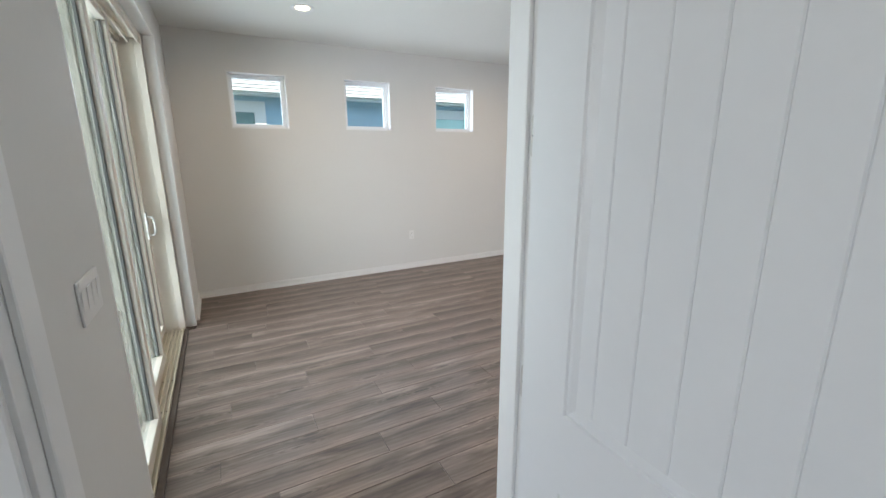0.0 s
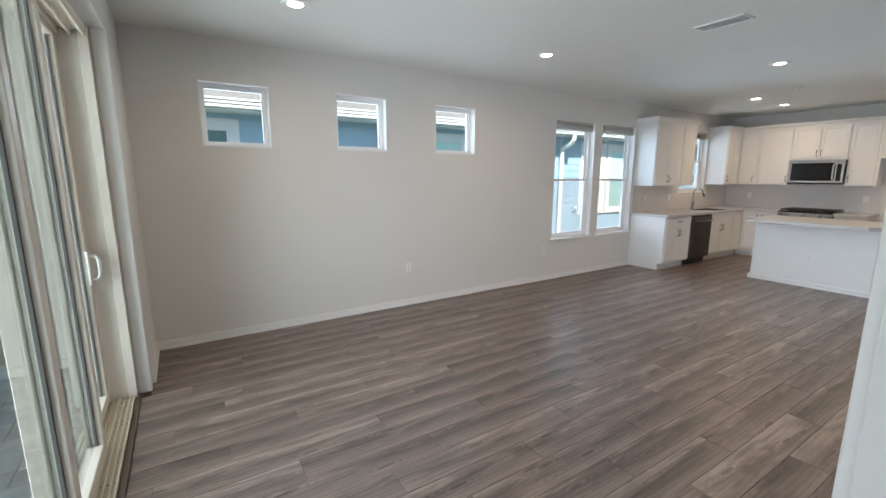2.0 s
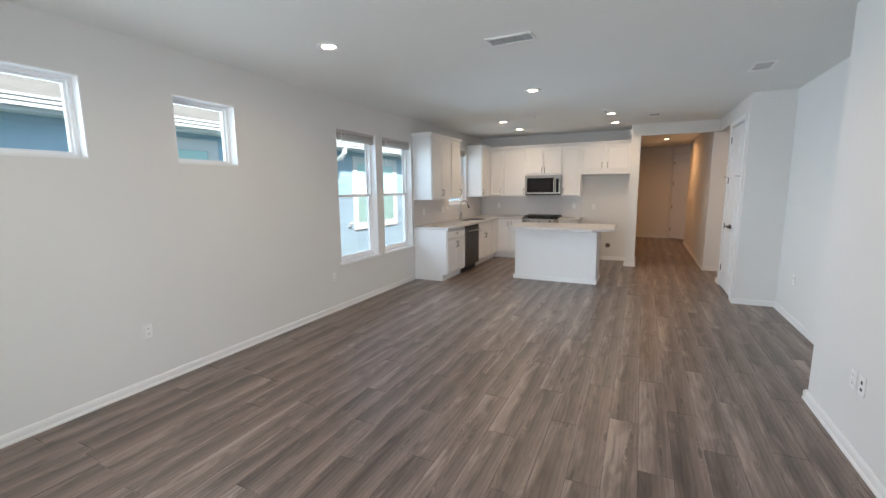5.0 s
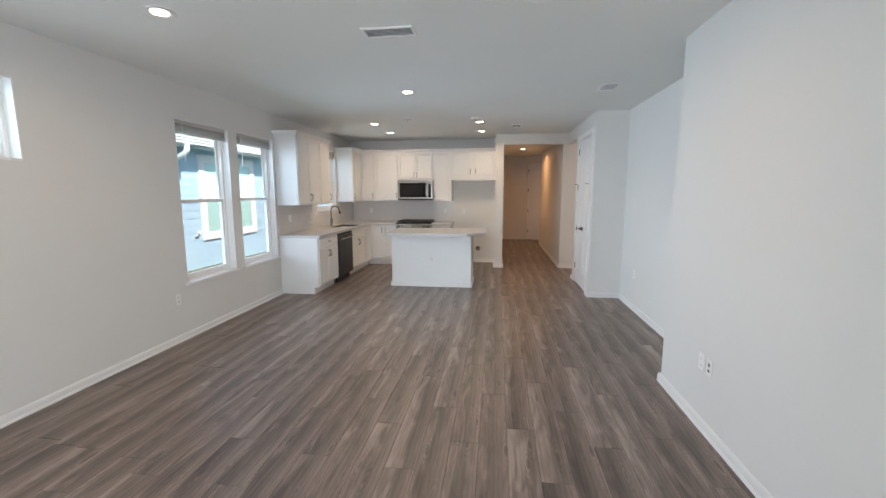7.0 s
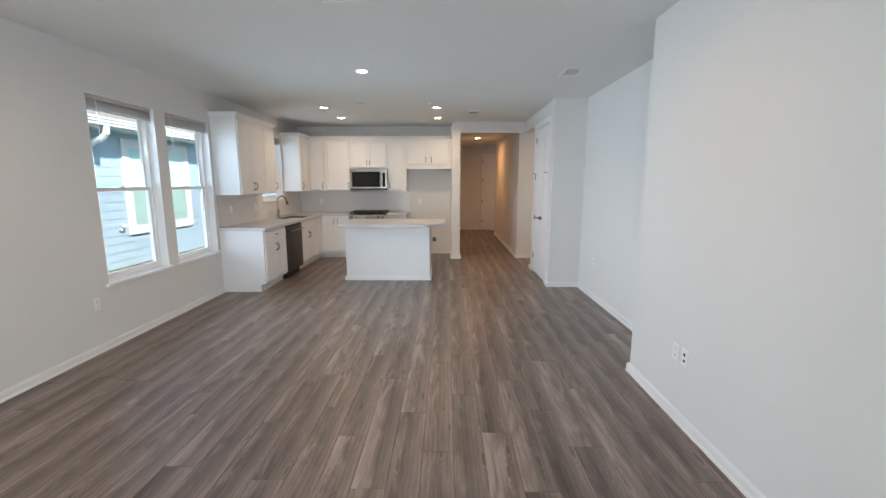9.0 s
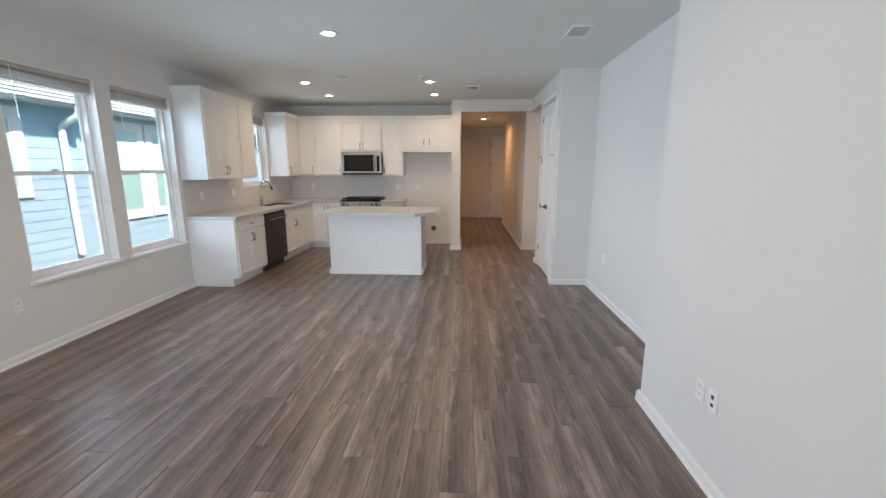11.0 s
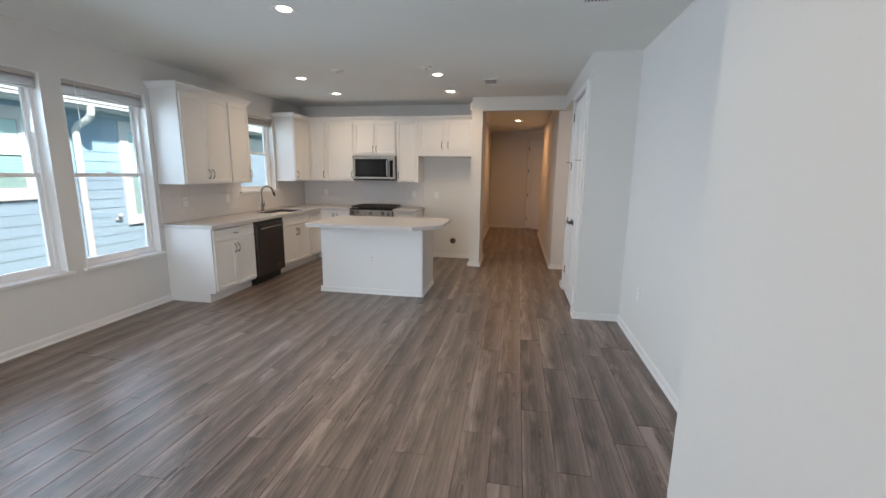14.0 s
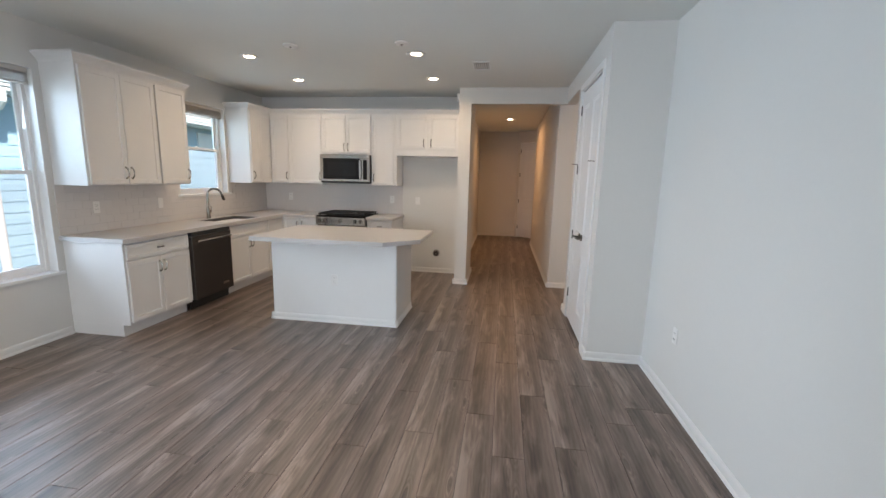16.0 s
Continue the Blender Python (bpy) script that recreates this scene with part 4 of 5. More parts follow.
bm = boxes((0, W, -0.02, 0.04, 0.785, 0.90), bev=0.006, seg=2)
part("control_panel", bm, STEEL, rg)
bm = bmesh.new()
tube(bm, [(0.05, -0.05, 0.735), (0.378, -0.055, 0.735), (W - 0.05, -0.05, 0.735)], 0.011, 12)
for hx in (0.07, W - 0.07):
    cyl(bm, hx, 0.735, -0.05, 0.0, 0.008, seg=10, axis="y")
part("handle", bm, STEEL, rg, smooth=True)
for kx in (0.06, 0.145, 0.378, 0.60, 0.69):
    bm = bmesh.new()
    cyl(bm, kx, 0.845, -0.052, -0.026, 0.020, 0.023, seg=20, axis="y")
    box(bm, kx - 0.004, kx + 0.004, -0.058, -0.050, 0.828, 0.862, bev=0.001)
    kn = part("knob", bm, NICKEL, rg, smooth=True)
    bm = bmesh.new()
    cyl(bm, kx, 0.845, -0.026, -0.0195, 0.028, seg=20, axis="y")
    part("knob_collar", bm, BLACK, kn, smooth=True)
for gx in (0.02, 0.262, 0.504):
    bm = bmesh.new()
    gw = 0.233
    frame_rows = [(gx, gx + gw, 0.03, 0.045), (gx, gx + gw, 0.59, 0.605), (gx, gx + gw, 0.305, 0.32)]
    for a in frame_rows:
        box(bm, *a, 0.936, 0.955, bev=0.002)
    for k in range(4):
        xx = gx + k * (gw - 0.014) / 3
        box(bm, xx, xx + 0.014, 0.03, 0.605, 0.936, 0.956, bev=0.002)
    for fx in (gx + 0.01, gx + gw - 0.024):
        for fy in (0.04, 0.58):
            box(bm, fx, fx + 0.014, fy, fy + 0.014, 0.922, 0.937)
    part("grate", bm, BLACK, rg)
for bx, by in ((0.135, 0.17), (0.135, 0.46), (0.378, 0.32), (0.62, 0.17), (0.62, 0.46)):
    bm = bmesh.new()
    lathe(bm, [(0.045, 0), (0.045, 0.008), (0.03, 0.012), (0.028, 0.018)], 20, (bx, by, 0.9221))
    part("burner", bm, BLACK, rg, smooth=True)

# island
isl = thing("island", (0, 0, 0), label="white kitchen island with a pale quartz top and a seating overhang", category="kitchen island")
IX0, IX1, IY0, IY1 = 7.30, 7.985, 2.105, 3.43
part("body", boxes((IX0, IX1, IY0, IY1, 0, KZ), bev=0.002), TRIM, isl)
ICT = 0.918
bm = bmesh.new()
outline = [(6.99, 3.475), (6.99, 2.15), (7.27, 1.855), (8.02, 1.855), (8.02, 3.475)]
lo = [bm.verts.new((x, y, KZ + 0.002)) for x, y in outline]
hi = [bm.verts.new((x, y, ICT)) for x, y in outline]
bm.faces.new(lo)
bm.faces.new(hi[::-1])
for k in range(5):
    j = (k + 1) % 5
    bm.faces.new((lo[k], lo[j], hi[j], hi[k]))
bmesh.ops.recalc_face_normals(bm, faces=bm.faces)
bmesh.ops.bevel(bm, geom=list(bm.edges), offset=0.003, segments=2, affect="EDGES")
part("top_slab", bm, QUARTZ, isl)
bprof = [(0, 0), (0.024, 0), (0.023, 0.010), (0.019, 0.017), (0.013, 0.020), (0.013, 0.050), (0.010, 0.058), (0.006, 0.066), (0, 0.068)]
for a, b, out in (((IX0, IY0 - 0.024, 0), (IX0, IY1 + 0.024, 0), (-1, 0, 0)), ((IX0 - 0.024, IY0, 0), (IX1, IY0, 0), (0, -1, 0)), ((IX0 - 0.024, IY1, 0), (IX1, IY1, 0), (0, 1, 0))):
    bm = bmesh.new()
    extrude_profile(bm, bprof, a, b, out)
    part("base_moulding", bm, TRIM, isl)
part("corner_trim", boxes((IX0 - 0.003, IX0 + 0.02, IY0 - 0.003, IY0 + 0.02, 0.068, KZ)), TRIM, isl)
part("support_panel", boxes((IX0 + 0.02, IX1 - 0.02, IY0 - 0.008, IY0 - 0.0005, 0.068, KZ)), WALL, isl)


# ---- plates, lamps, vents ----
def outlet(x, y, z, rz, label="white duplex wall outlet", kind="duplex"):
    """A wall plate in local xz, facing -y."""
    o = thing("wall_outlet", (x, y, z), rz, label, "outlet")
    part("plate", boxes((-0.035, 0.035, -0.006, -0.0003, -0.057, 0.057), bev=0.003, seg=2), PLASTIC, o)
    if kind == "duplex":
        for s in (-1, 1):
            bm = bmesh.new()
            box(bm, -0.017, 0.017, -0.0075, -0.0055, s * 0.022 - 0.014, s * 0.022 + 0.014, bev=0.003)
            f = part("socket", bm, PLASTIC, o)
            part("slot", boxes((-0.008, -0.0055, -0.0082, -0.007, s * 0.022 - 0.002, s * 0.022 + 0.006), (0.0055, 0.008, -0.0082, -0.007, s * 0.022 - 0.002, s * 0.022 + 0.006), (-0.0025, 0.0025, -0.0082, -0.007, s * 0.022 - 0.010, s * 0.022 - 0.006)), SLOT, f)
    elif kind == "data":
        part("jack", boxes((-0.010, 0.008, -0.0078, -0.0055, 0.008, 0.028)), SLOT, o)
        part("jack", boxes((-0.010, 0.010, -0.0078, -0.0055, -0.030, -0.014)), SLOT, o)
    elif kind == "switch":
        part("rocker", boxes((-0.017, 0.017, -0.009, -0.0055, -0.033, 0.033), bev=0.002), PLASTIC, o)
    return o


outlet(2.20, NORTH, 0.457, 0)
outlet(4.435, NORTH, 0.452, 0, "white duplex outlet on the wall beside the tall window")
outlet(3.445, SOUTH, 0.445, 180, "white duplex outlet beside a data plate")
outlet(3.34, SOUTH, 0.445, 180, "white data plate with two dark jacks", "data")
outlet(6.30, SOUTH2, 0.48, 180, "white duplex outlet on the recessed wall")
outlet(IX0, 2.75, 0.455, -90, "white duplex outlet on the island front")
outlet(EAST, 2.42, 1.14, -90, "white switch plate in the refrigerator bay", "switch")

sw = thing("light_switch", (WEST, 1.322, 1.176), 90, "white four-gang rocker switch plate", "light switch")
part("plate", boxes((-0.092, 0.092, -0.007, -0.0003, -0.057, 0.057), bev=0.003, seg=2), PLASTIC, sw)
for k in range(4):
    bm = bmesh.new()
    cx = -0.069 + 0.046 * k
    box(bm, cx - 0.016, cx + 0.016, -0.009, -0.0065, -0.033, 0.033, bev=0.0015)
    bmesh.ops.rotate(bm, verts=bm.verts, cent=(cx, -0.008, 0), matrix=Matrix.Rotation(radians(3), 3, "X"))
    part("rocker", bm, PLASTIC, sw)

gas = thing("gas_outlet_box", (EAST, 2.105, 0.315), -90, "round steel water outlet in the refrigerator bay wall", "outlet box")
bm = bmesh.new()
cyl(bm, 0, 0, -0.008, -0.0003, 0.055, 0.058, seg=28, axis="y")
part("ring", bm, STEEL, gas, smooth=True)
bm = bmesh.new()
cyl(bm, 0, 0, -0.0095, -0.0079, 0.040, seg=28, axis="y")
part("cavity", bm, DARKSTEEL, gas, smooth=True)
bm = bmesh.new()
cyl(bm, 0.0, -0.005, -0.03, -0.0094, 0.010, seg=14, axis="y")
part("valve", bm, NICKEL, gas, smooth=True)

chime = thing("chime_box", (PIER_W + 0.04, PIER_N, 2.59), 180, "small white sensor box on the pier near the ceiling", "sensor")
part("case", boxes((-0.03, 0.03, -0.035, -0.0003, -0.05, 0.05), bev=0.005, seg=2), PLASTIC, chime)


def downlight(x, y, k):
    d = thing("ceiling_light", (x, y, CEIL), 0, "lit round recessed ceiling light with a white trim ring", "ceiling light", "recessed ceiling lights")
    bm = bmesh.new()
    lathe(bm, [(0.094, -0.0005), (0.096, -0.004), (0.090, -0.008), (0.066, -0.006), (0.0525, -0.0005)], 36)
    part("trim_ring", bm, TRIM, d, smooth=True)
    bm = bmesh.new()
    lathe(bm, [(0.052, -0.0045), (0.052, -0.001)], 36)
    part("diffuser", bm, GLOW, d)
    la = bpy.data.lights.new("downlight", "AREA")
    la.shape, la.size, la.energy, la.color = "DISK", 0.11, (6.5 if y < 0 else 3.1 if 7 < x < 9 else 2.4 if x < 9 else 6.5), ((1.0, 0.62, 0.36) if y < 0 else (1.0, 0.72, 0.46) if x < 9 else (1.0, 0.50, 0.21))
    la.spread = radians(162)
    lo = new("lamp", la)
    lo.parent = d
    lo.matrix_basis = pose(0, 0, -0.012)


for k, (x, y) in enumerate(LAMPS):
    downlight(x, y, k)


def register(x, y, w, h, n, label, dark=True, rz=0):
    """A ceiling grille: w along x, h along y, with n blades that run along y."""
    v = thing("ceiling_vent", (x, y, CEIL), rz, label, "vent")
    bm = bmesh.new()
    e, z0, z1 = 0.018, -0.013, -0.0004
    for a in ((-w / 2, -w / 2 + e, -h / 2, h / 2), (w / 2 - e, w / 2, -h / 2, h / 2), (-w / 2 + e, w / 2 - e, -h / 2, -h / 2 + e), (-w / 2 + e, w / 2 - e, h / 2 - e, h / 2)):
        box(bm, *a, z0, z1, bev=0.003)
    part("frame", bm, TRIM, v)
    part("backing", boxes((-w / 2 + e, w / 2 - e, -h / 2 + e, h / 2 - e, -0.0012, -0.0004)), SLOT if dark else DUCT, v)
    pitch = (w - 2 * e) / n
    for k in range(n):
        cx = -w / 2 + e + pitch * (k + 0.5)
        bm = bmesh.new()
        bw = pitch * (0.27 if dark else 0.42)
        box(bm, cx - bw, cx + bw, -h / 2 + e, h / 2 - e, -0.0075, -0.0062)
        bmesh.ops.rotate(bm, verts=bm.verts, cent=(cx, 0, -0.007), matrix=Matrix.Rotation(radians(-10 if dark else -30), 3, "Y"))
        part("slat", bm, TRIM, v)


register(3.66, 2.475, 0.18, 0.37, 6, "long white ceiling supply register with slanted blades", False)
register(5.50, 0.50, 0.20, 0.33, 7, "white rectangular ceiling vent with dark gaps", rz=90)
register(8.08, 1.375, 0.19, 0.33, 7, "small white ceiling vent near the hall", rz=90)
for x, y in ((7.28, 3.13), (7.28, 2.055)):
    s = thing("pendant_cap", (x, y, CEIL), 0, "flat round white ceiling cover plate over the island", "cover plate", "ceiling cover plates")
    bm = bmesh.new()
    lathe(bm, [(0.068, -0.0004), (0.068, -0.010), (0.058, -0.016), (0.02, -0.018)], 32)
    part("cover", bm, PLASTIC, s, smooth=True)
    bm = bmesh.new()
    lathe(bm, [(0.012, -0.018), (0.012, -0.022), (0.004, -0.023)], 16)
    part("screw", bm, NICKEL, s, smooth=True)



def daylight(name, eye, way, w, h, watts, color=(0.88, 0.94, 1.0), spread=125):
    """The sky's light through an opening: a lamp the size of the opening, just outside the glass. The bedroom one is an
    added fill.
    """
    la = bpy.data.lights.new(name, "AREA")
    la.shape, la.size, la.size_y, la.energy, la.color = "RECTANGLE", w, h, watts, color
    la.spread = radians(spread)
    o = new(name, la)
    o.matrix_basis = look(eye, way)


daylight("sky_slider", (-0.66, 2.84, 1.25), (3, 2.84, 1.05), 2.5, 2.3, 37, (0.85, 0.88, 1.0), 128)
for k, (x0, x1, z0, z1) in enumerate(TALL):
    daylight("sky_window", ((x0 + x1) / 2, NORTH + 0.20, 1.45), ((x0 + x1) / 2, 0, 0.5), x1 - x0 - 0.06, 1.66, 9.5, (0.62, 0.80, 1.0), 102)
daylight("sky_sink_window", (8.42, NORTH + 0.20, 1.75), (8.42, 0, 1.2), 0.82, 1.0, 3.6, (0.66, 0.82, 1.0), 135)
for x0, x1, z0, z1 in SMALL:
    daylight("sky_small_window", ((x0 + x1) / 2, NORTH + 0.20, (z0 + z1) / 2 + 0.02), ((x0 + x1) / 2, 0, 1.2), 0.50, 0.48, 1.3, (0.74, 0.86, 1.0), 140)
# added fill lamp in the invented bedroom opening, brightens the open door
daylight("bedroom_fill", (-3.28, -1.1, 1.5), (3, -1.1, 1.5), 2.3, 1.5, 15, (0.87, 0.905, 1.0), spread=170)

# ---- outside ----
tagged(part("ground", boxes((-60, 70, -60, 90, -0.45, -0.12)), GRASS), kind="structure")
patio_x0, patio_x1, patio_y0, patio_y1 = -3.4, -0.64, 0.2, 5.42
tagged(part("patio_base", boxes((patio_x0, patio_x1, patio_y0, patio_y1, -0.12, -0.075)), GROUT), kind="structure")
tagged(part("slab", boxes((-3.6, -0.4, 7.0, 8.2, -0.12, -0.085)), CONCRETE, label="pale concrete strip in the side yard"), kind="structure")
col = thing("patio_column", (-0.90, 5.02, -0.12), label="square pale stucco column at the corner of the patio", category="column")
part("shaft", boxes((-0.27, 0.27, -0.2, 0.18, 0, 2.72), bev=0.006), STUCCO, col)
part("cap", boxes((-0.285, 0.285, -0.215, 0.195, 2.72, 2.84), bev=0.006), STUCCO, col)
# unseen slab, added and sized to keep the sun off the column
tagged(part("unseen_patio_sunshade", boxes((-1.75, -0.63, 0.84, 4.75, 2.62, 2.80)), STUCCO), kind="structure")

tagged(part("soil_strip", boxes((-3.6, -0.4, 6.6, 6.99, -0.12, -0.10)), mat("dry_soil", (0.42, 0.34, 0.28), 0.9, vary=0.15, scale=8, bump=0.004), label="dry tan soil strip beside the concrete"), kind="structure")
grill = thing("kettle_grill", (-1.49, 5.22, -0.04), label="black round kettle grill standing on the patio", category="grill")
ENAMEL = mat("black_enamel", (0.03, 0.033, 0.036), 0.12, vary=0.1)
bm = bmesh.new()
lathe(bm, [(0.02, 0.78), (0.16, 0.80), (0.25, 0.86), (0.305, 0.96), (0.32, 1.055)], 40)
part("bowl", bm, ENAMEL, grill, smooth=True)
bm = bmesh.new()
lathe(bm, [(0.327, 1.06), (0.327, 1.085), (0.31, 1.16), (0.26, 1.27), (0.17, 1.345), (0.03, 1.37)], 40)
part("lid", bm, ENAMEL, grill, smooth=True)
bm = bmesh.new()
tube(bm, [(-0.06, 0, 1.365), (-0.055, 0, 1.41), (0.055, 0, 1.41), (0.06, 0, 1.365)], 0.012, 10)
part("lid_handle", bm, BLACK, grill, smooth=True)
for k in range(3):
    a = 2 * math.pi * k / 3 + 0.4
    bm = bmesh.new()
    tube(bm, [(0.17 * math.cos(a), 0.17 * math.sin(a), 0.86), (0.30 * math.cos(a), 0.30 * math.sin(a), 0.0)], 0.013, 10)
    part("leg", bm, STEEL, grill, smooth=True)

NB = 8.25
nh = thing("neighbour_house", (0, 0, 0), label="blue lap-sided single-storey house with white window trim and a shingle roof", category="house")
part("wall", boxes((-9.0, 22.0, NB + 0.03, NB + 0.25, -0.3, 2.52)), SIDING, nh)
for k in range(16):
    z = -0.15 + k * 0.165
    bm = bmesh.new()
    prof = [(0.004, 0), (0.014, 0), (0.004, 0.172)]
    extrude_profile(bm, [(u, v) for u, v in prof], (-9.0, NB + 0.026, z), (22.0, NB + 0.026, z), (0, -1, 0))
    part("siding_board", bm, SIDING, nh)
EAVE = 0.36
part("soffit", boxes((-9.3, 22.3, NB - EAVE, NB + 0.03, 2.50, 2.53)), NTRIM, nh)
part("frieze_board", boxes((-9.0, 22.0, NB - 0.012, NB + 0.03, 2.42, 2.50)), SIDING, nh)
part("fascia", boxes((-9.3, 22.3, NB - EAVE - 0.02, NB - EAVE, 2.49, 2.66)), NTRIM, nh)
# dark strips between the gutter lips stand in for their shadow lines
part("gutter_shade_gap", boxes((-9.3, 22.3, NB - EAVE - 0.09, NB - EAVE - 0.0211, 2.5721, 2.5839), (-9.3, 22.3, NB - EAVE - 0.10, NB - EAVE - 0.0211, 2.6221, 2.6339)), SHINGLE, nh)
part("gutter", boxes((-9.3, 22.3, NB - EAVE - 0.11, NB - EAVE - 0.021, 2.53, 2.572), (-9.3, 22.3, NB - EAVE - 0.125, NB - EAVE - 0.021, 2.584, 2.622), (-9.3, 22.3, NB - EAVE - 0.14, NB - EAVE - 0.021, 2.634, 2.664)), NTRIM, nh)
roof = new("roof")
roof.parent = nh
for k in range(26):
    y = NB - EAVE - 0.06 + k * 0.14
    z = 2.665 + k * 0.14 * 0.42
    bm = bmesh.new()
    extrude_profile(bm, [(0, 0), (0, 0.014), (-0.16, 0.155 * 0.42 + 0.012), (-0.16, 0.155 * 0.42 - 0.004)], (-9.4, y, z), (22.4, y, z), (0, -1, 0))
    part("shingle_course", bm, SHINGLE, roof)


def nwindow(x0, x1, z0, z1, blinds=True):
    w = new("window")
    w.parent = nh
    bm = bmesh.new()
    frame_bars(bm, x0, x1, z0, z1, NB - 0.03, NB + 0.02, 0.15, bev=0.003)
    part("trim_board", bm, NTRIM, w)
    bm = bmesh.new()
    zm = (z0 + z1) / 2
    frame_bars(bm, x0 + 0.15, x1 - 0.15, z0 + 0.15, z1 - 0.15, NB - 0.02, NB + 0.02, 0.035)
    box(bm, x0 + 0.185, x1 - 0.185, NB - 0.018, NB + 0.02, zm - 0.02, zm + 0.02)
    part("sash", bm, NTRIM, w)
    part("pane", boxes((x0 + 0.18, x1 - 0.18, NB + 0.0, NB + 0.006, z0 + 0.18, z1 - 0.18)), NGLASS, w)
    if blinds:
        part("blind", boxes(*[(x0 + 0.19, x1 - 0.19, NB - 0.004, NB - 0.001, z0 + 0.19 + 0.05 * j, z0 + 0.236 + 0.05 * j) for j in range(int((zm - z0 - 0.22) / 0.05))]), NBLIND, w)
        part("shade", boxes((x0 + 0.19, x1 - 0.19, NB - 0.004, NB - 0.001, zm + 0.02, z1 - 0.19)), NSHADE, w)


for x0, x1, z0, z1, bl in ((-0.42, 0.865, 0.95, 2.415, False), (3.72, 5.33, 0.95, 2.415, True), (6.3, 7.69, 1.06, 2.415, True), (9.09, 10.10, 0.49, 2.40, True), (10.17, 11.18, 0.49, 2.40, True), (12.42, 13.5, 2.03, 2.40, False)):
    nwindow(x0, x1, z0, z1, bl)
dsp = new("downspout")
dsp.parent = nh
for dx in (8.29,):
    bm = bmesh.new()
    tube(bm, [(dx - 0.02, NB - EAVE - 0.08, 2.53), (dx - 0.02, NB - EAVE - 0.07, 2.40), (dx - 0.01, NB - EAVE, 2.33), (dx, NB - 0.14, 2.24), (dx, NB - 0.06, 2.16), (dx, NB - 0.06, 2.06), (dx, NB - 0.06, 0.02)], 0.055, 12)
    part("downspout_pipe", bm, NTRIM, dsp)
lamp = new("wall_fixture")
lamp.parent = nh
bm = bmesh.new()
bmesh.ops.create_uvsphere(bm, u_segments=16, v_segments=10, radius=0.04, matrix=Matrix.Translation((8.89, NB - 0.07, 0.69)))
box(bm, 8.83, 8.95, NB - 0.03, NB, 0.60, 0.64, bev=0.004)
part("fixture_globe", bm, NTRIM, lamp)


# ---- small pieces of floors and walls, last ----
def paving():
    rnd = random.Random(5)
    y = patio_y0
    row = 0
    while y < patio_y1 - 0.01:
        h = 0.15 if row % 2 else 0.23
        h = min(h, patio_y1 - y)
        x = patio_x0
        while x < patio_x1 - 0.01:
            w = min(rnd.choice((0.15, 0.23, 0.30)), patio_x1 - x)
            if x > -2.6:
                bm = boxes((x + 0.004, x + w - 0.004, y + 0.004, y + h - 0.004, -0.075, -0.038 + rnd.uniform(-0.002, 0.002)), bev=0.005)
                ob = part("paver", bm, PAVER, None)
                ob.parent = pav
            x += w
        y += h
        row += 1


pav = thing("patio_paving", (0, 0, 0), kind="structure")
paving()


def tiles():
    """Glazed backsplash tiles, laid in running bond on the north and east walls."""
    TW, TH, G = 0.152, 0.0762, 0.0013
    stock = {}

    def mesh_for(w, h):
        key = (round(w, 3), round(h, 3))
        if key not in stock:
            bm = bmesh.new()
            vs = box(bm, 0, w, -0.006, 0, 0, h)
            f = [q for q in bm.faces if q.normal.y < -0.5]
            bmesh.ops.inset_individual(bm, faces=f, thickness=0.0015, depth=0.0005)
            me = bpy.data.meshes.new("tile")
            bm.to_mesh(me)
            bm.free()
            me.materials.append(TILE)
            stock[key] = me
        return stock[key]

    def lay(name, loc, rz, length, z0, z1, holes=()):
        root = thing(name, loc, rz, kind="structure")
        part("grout_bed", boxes((0, length, -0.0035, -0.0005, z0, z1)) if not holes else boxes(*[(a, b, -0.0035, -0.0005, c, d) for a, b, c, d in holes[1]]), GROUT, root)
        z, r = z0, 0
        while z < z1 - 0.01:
            h = min(TH, z1 - z) - G
            x = -(TW / 2 if r % 2 else 0)
            while x < length - 0.01:
                a, b = max(x, 0), min(x + TW, length) - G
                if b - a > 0.01:
                    blocked = holes and any(a < q[1] and b > q[0] and z < q[3] and z + h > q[2] for q in holes[0])
                    if not blocked:
                        ob = new("tile", mesh_for(b - a, h))
                        ob.parent = root
                        ob.matrix_basis = pose(a, -0.0035, z)
                x += TW
            z += TH
            r += 1

    L0 = 6.52
    hole = [(7.93 - L0, 8.912 - L0, 1.19, 1.5)]
    fill = [(0, EAST - L0, CT, 1.195), (0, 7.93 - L0, 1.195, UB), (8.912 - L0, EAST - L0, 1.195, UB)]
    lay("backsplash_north", (L0, NORTH - 0.0005, 0), 0, EAST - L0, CT + 0.001, UB - 0.001, (hole, fill))
    lay("backsplash_east", (EAST - 0.0005, NORTH - 0.012, 0), -90, NORTH - 0.012 - 2.655, CT + 0.001, UB - 0.001)


tiles()
outlet(6.876, NORTH - 0.011, 1.15, 0, "white duplex outlet on the tiled backsplash")
outlet(7.643, NORTH - 0.011, 1.15, 0, "white switch plate on the tiled backsplash", "switch")
outlet(EAST - 0.011, 4.55, 1.15, -90, "white duplex outlet on the tiled backsplash")
outlet(EAST - 0.011, 2.83, 1.15, -90, "white duplex outlet on the tiled backsplash")


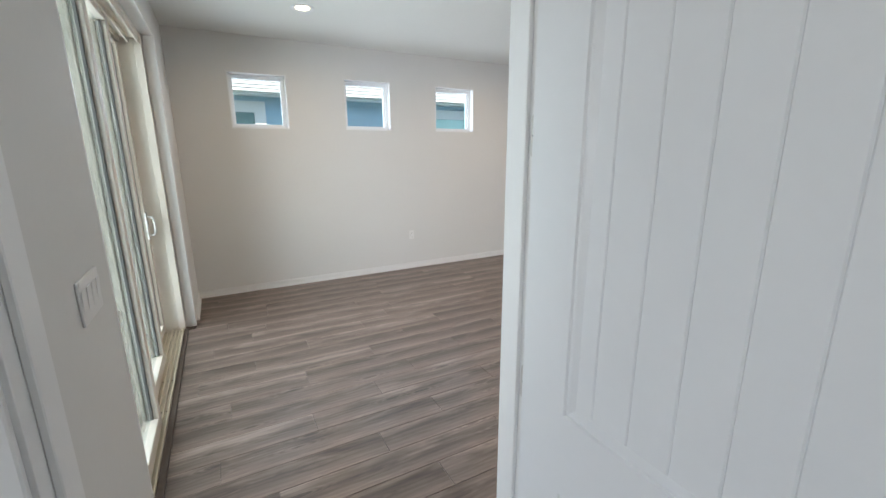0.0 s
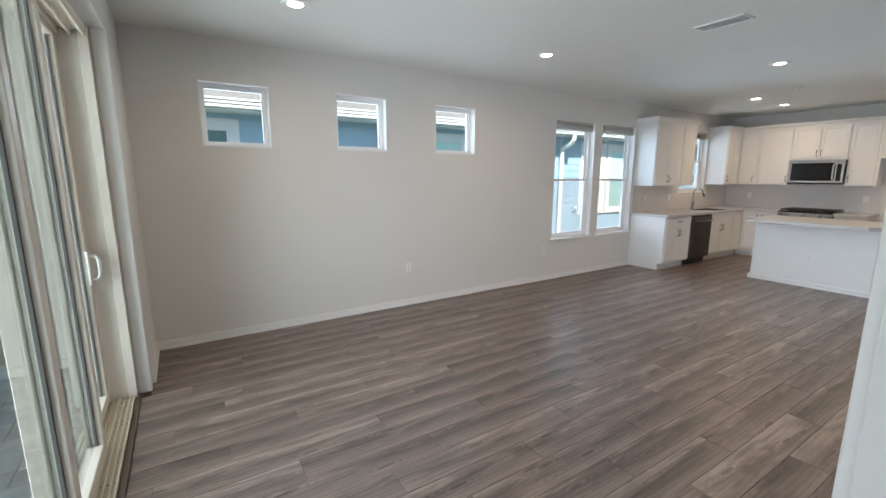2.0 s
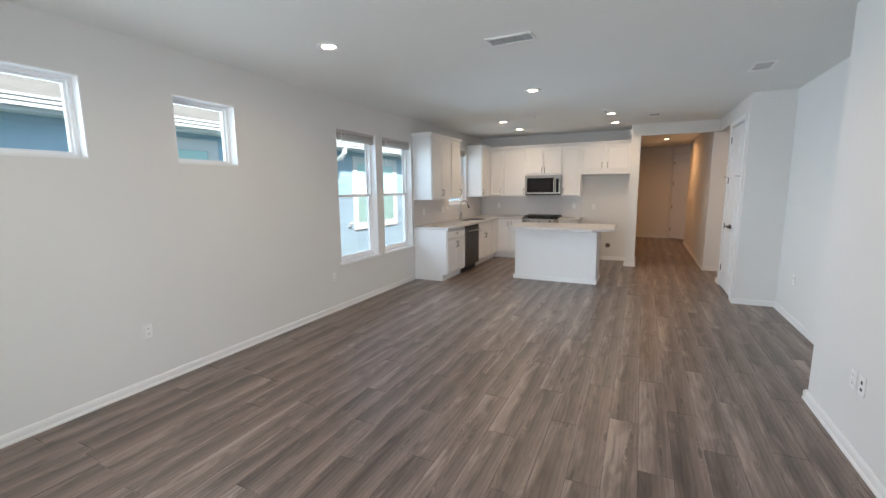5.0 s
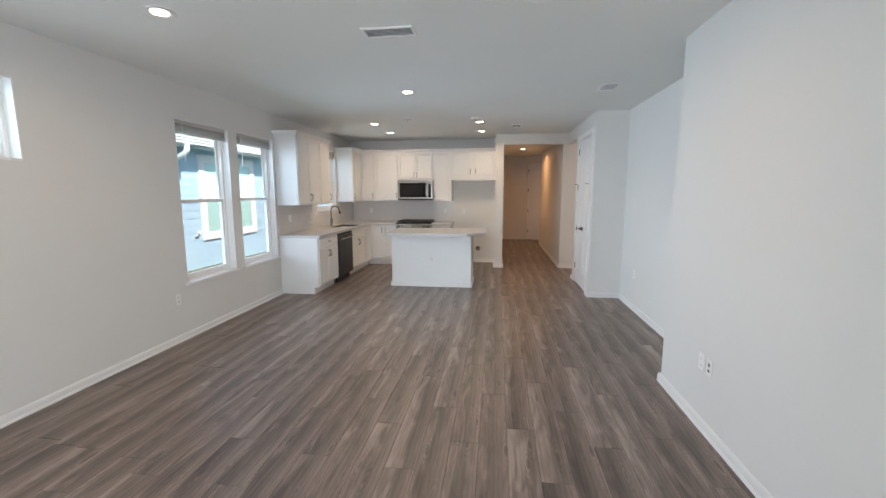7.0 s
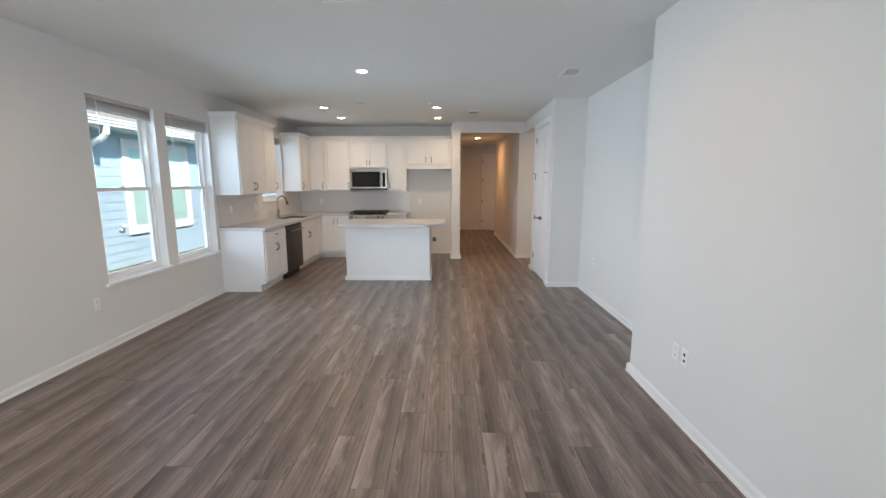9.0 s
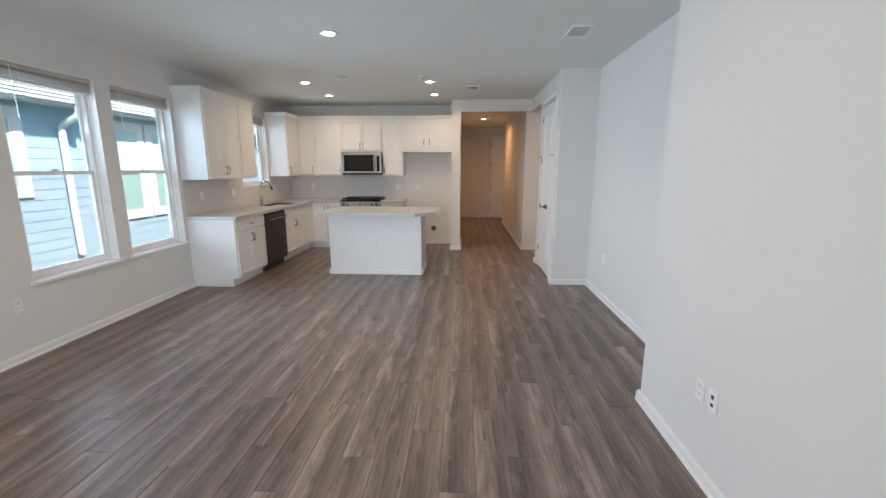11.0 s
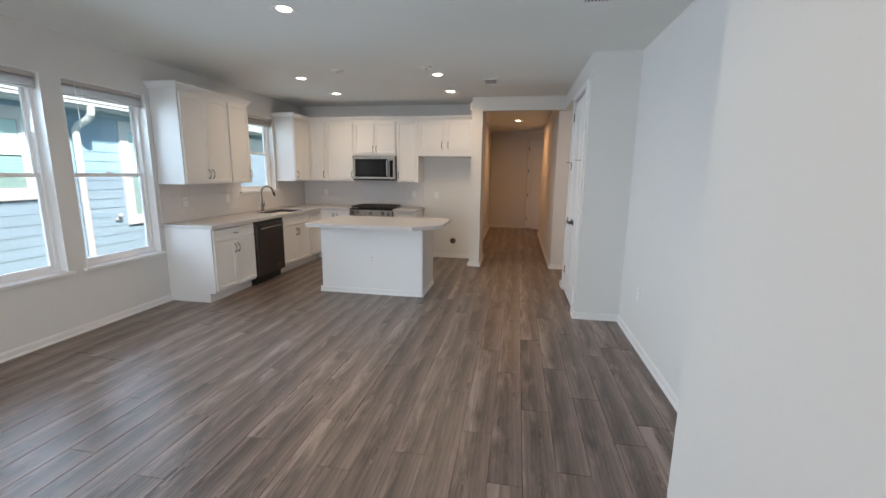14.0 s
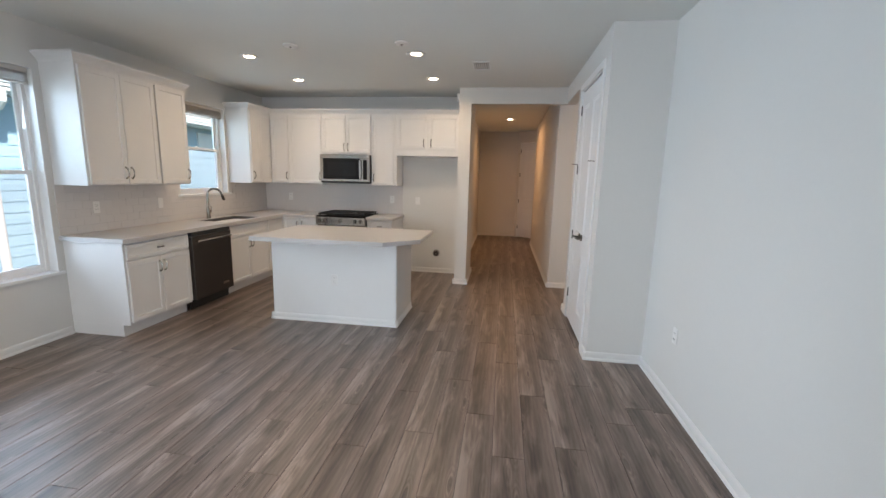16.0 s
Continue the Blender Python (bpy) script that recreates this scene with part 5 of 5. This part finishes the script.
def planks():
    """Vinyl planks that run along x in staggered rows; the nearest are objects, the far ones one piece."""
    PW, PL = PLANK_W, 1.198
    # where an end joint lies in each row, the rows counted from the seam at PLANK_SEAM
    ends = {-6: 3.995, -5: 3.22, -4: 3.78, -3: 3.08, -2: 3.48, -1: 2.72, 0: 3.22, 1: 3.68, 2: 3.03, 3: 3.44, 4: 2.734, 5: 3.18,
            6: 3.503, 7: 2.79, 8: 3.32, 9: 3.68, 10: 2.89, 11: 3.408, 14: 3.516, 15: 3.869}
    rnd = random.Random(11)
    root = thing("floor", kind="structure")
    stock = {}
    far_v, far_f = [], []

    def mesh_for(length):
        key = round(length / 0.05) * 0.05
        if key not in stock:
            bm = bmesh.new()
            box(bm, 0, key, -PW / 2 + 0.0011, PW / 2 - 0.0011, -0.004, 0.0)
            f = [q for q in bm.faces if q.normal.z > 0.5]
            es = [e for e in bm.edges if all(abs(v.co.z) < 1e-6 for v in e.verts)]
            bmesh.ops.bevel(bm, geom=es, offset=0.0020, segments=1, affect="EDGES")
            me = bpy.data.meshes.new("plank")
            bm.to_mesh(me)
            bm.free()
            me.materials.append(PLANK)
            stock[key] = me
        return stock[key], key

    rows = []
    y = PLANK_SEAM + 20.5 * PW
    while y > -3.1:
        rows.append(y)
        y -= PW
    count = 0
    for y in rows:
        if y > HALL_N + 0.1:
            x0, x1 = WEST + 0.002, EAST
        elif y > SOUTH2 - 0.1:
            x0, x1 = WEST + 0.002, 14.9
        else:
            x0, x1 = WEST, 0.64
        if SLIDE[0] - 0.05 < y < SLIDE[1] - 0.06:
            x0 = -0.383
        spans = [(x0, x1)]
        if y < 0.70:
            spans.append((-3.28, x0 - 0.004))
        if y <= SOUTH2 - 0.1:
            spans.append((PAN_W, STUB))
        if y < HALL_S + 0.1 and y > -0.6:
            spans.append((13.3, 15.0)) if y <= SOUTH2 - 0.1 else None
        for s0, s1 in spans:
            x = s0 - rnd.uniform(0.05, 1.1)
            row = math.floor((y - PLANK_SEAM) / PW)
            if row in ends:
                x = ends[row] - PL * math.ceil((ends[row] - s0) / PL)
            while x < s1:
                a = max(x, s0)
                b = min(x + PL, s1)
                if b - a > 0.03:
                    me, key = mesh_for(b - a - 0.0012 if b - a > 0.06 else 0.05)
                    if WEST - 0.2 < a < 7.4 and y > -0.3 and count < 300:
                        ob = new("plank", me)
                        ob.parent = root
                        m = pose(a, min(y, 9), 0)
                        ob.matrix_basis = m @ Matrix.Diagonal(((b - a - 0.0012) / key, 1, 1, 1))
                        count += 1
                    else:
                        i = len(far_v)
                        for dx in (a, b - 0.0012):
                            for dy in (-PW / 2 + 0.0013, PW / 2 - 0.0013):
                                for dz in (-0.004, 0.0):
                                    far_v.append((dx, y + dy, dz))
                        far_f.extend([(i, i + 1, i + 3, i + 2), (i + 4, i + 6, i + 7, i + 5), (i, i + 4, i + 5, i + 1), (i + 2, i + 3, i + 7, i + 6), (i + 1, i + 5, i + 7, i + 3), (i, i + 2, i + 6, i + 4)])
                x += PL
    me = bpy.data.meshes.new("planks_far")
    me.from_pydata(far_v, [], far_f)
    me.materials.append(PLANK_FAR)
    ob = new("planks_far", me)
    ob.parent = root
    tagged(ob, kind="stuff")


PLANK_FAR = PLANK.copy()
PLANK_FAR.name = "floor_plank_oak_far"
nt = PLANK_FAR.node_tree
geo = nt.nodes.new("ShaderNodeNewGeometry")
for n in nt.nodes:
    if n.bl_idname == "ShaderNodeObjectInfo":
        for l in list(n.outputs["Random"].links):
            nt.links.new(geo.outputs["Random Per Island"], l.to_socket)
planks()
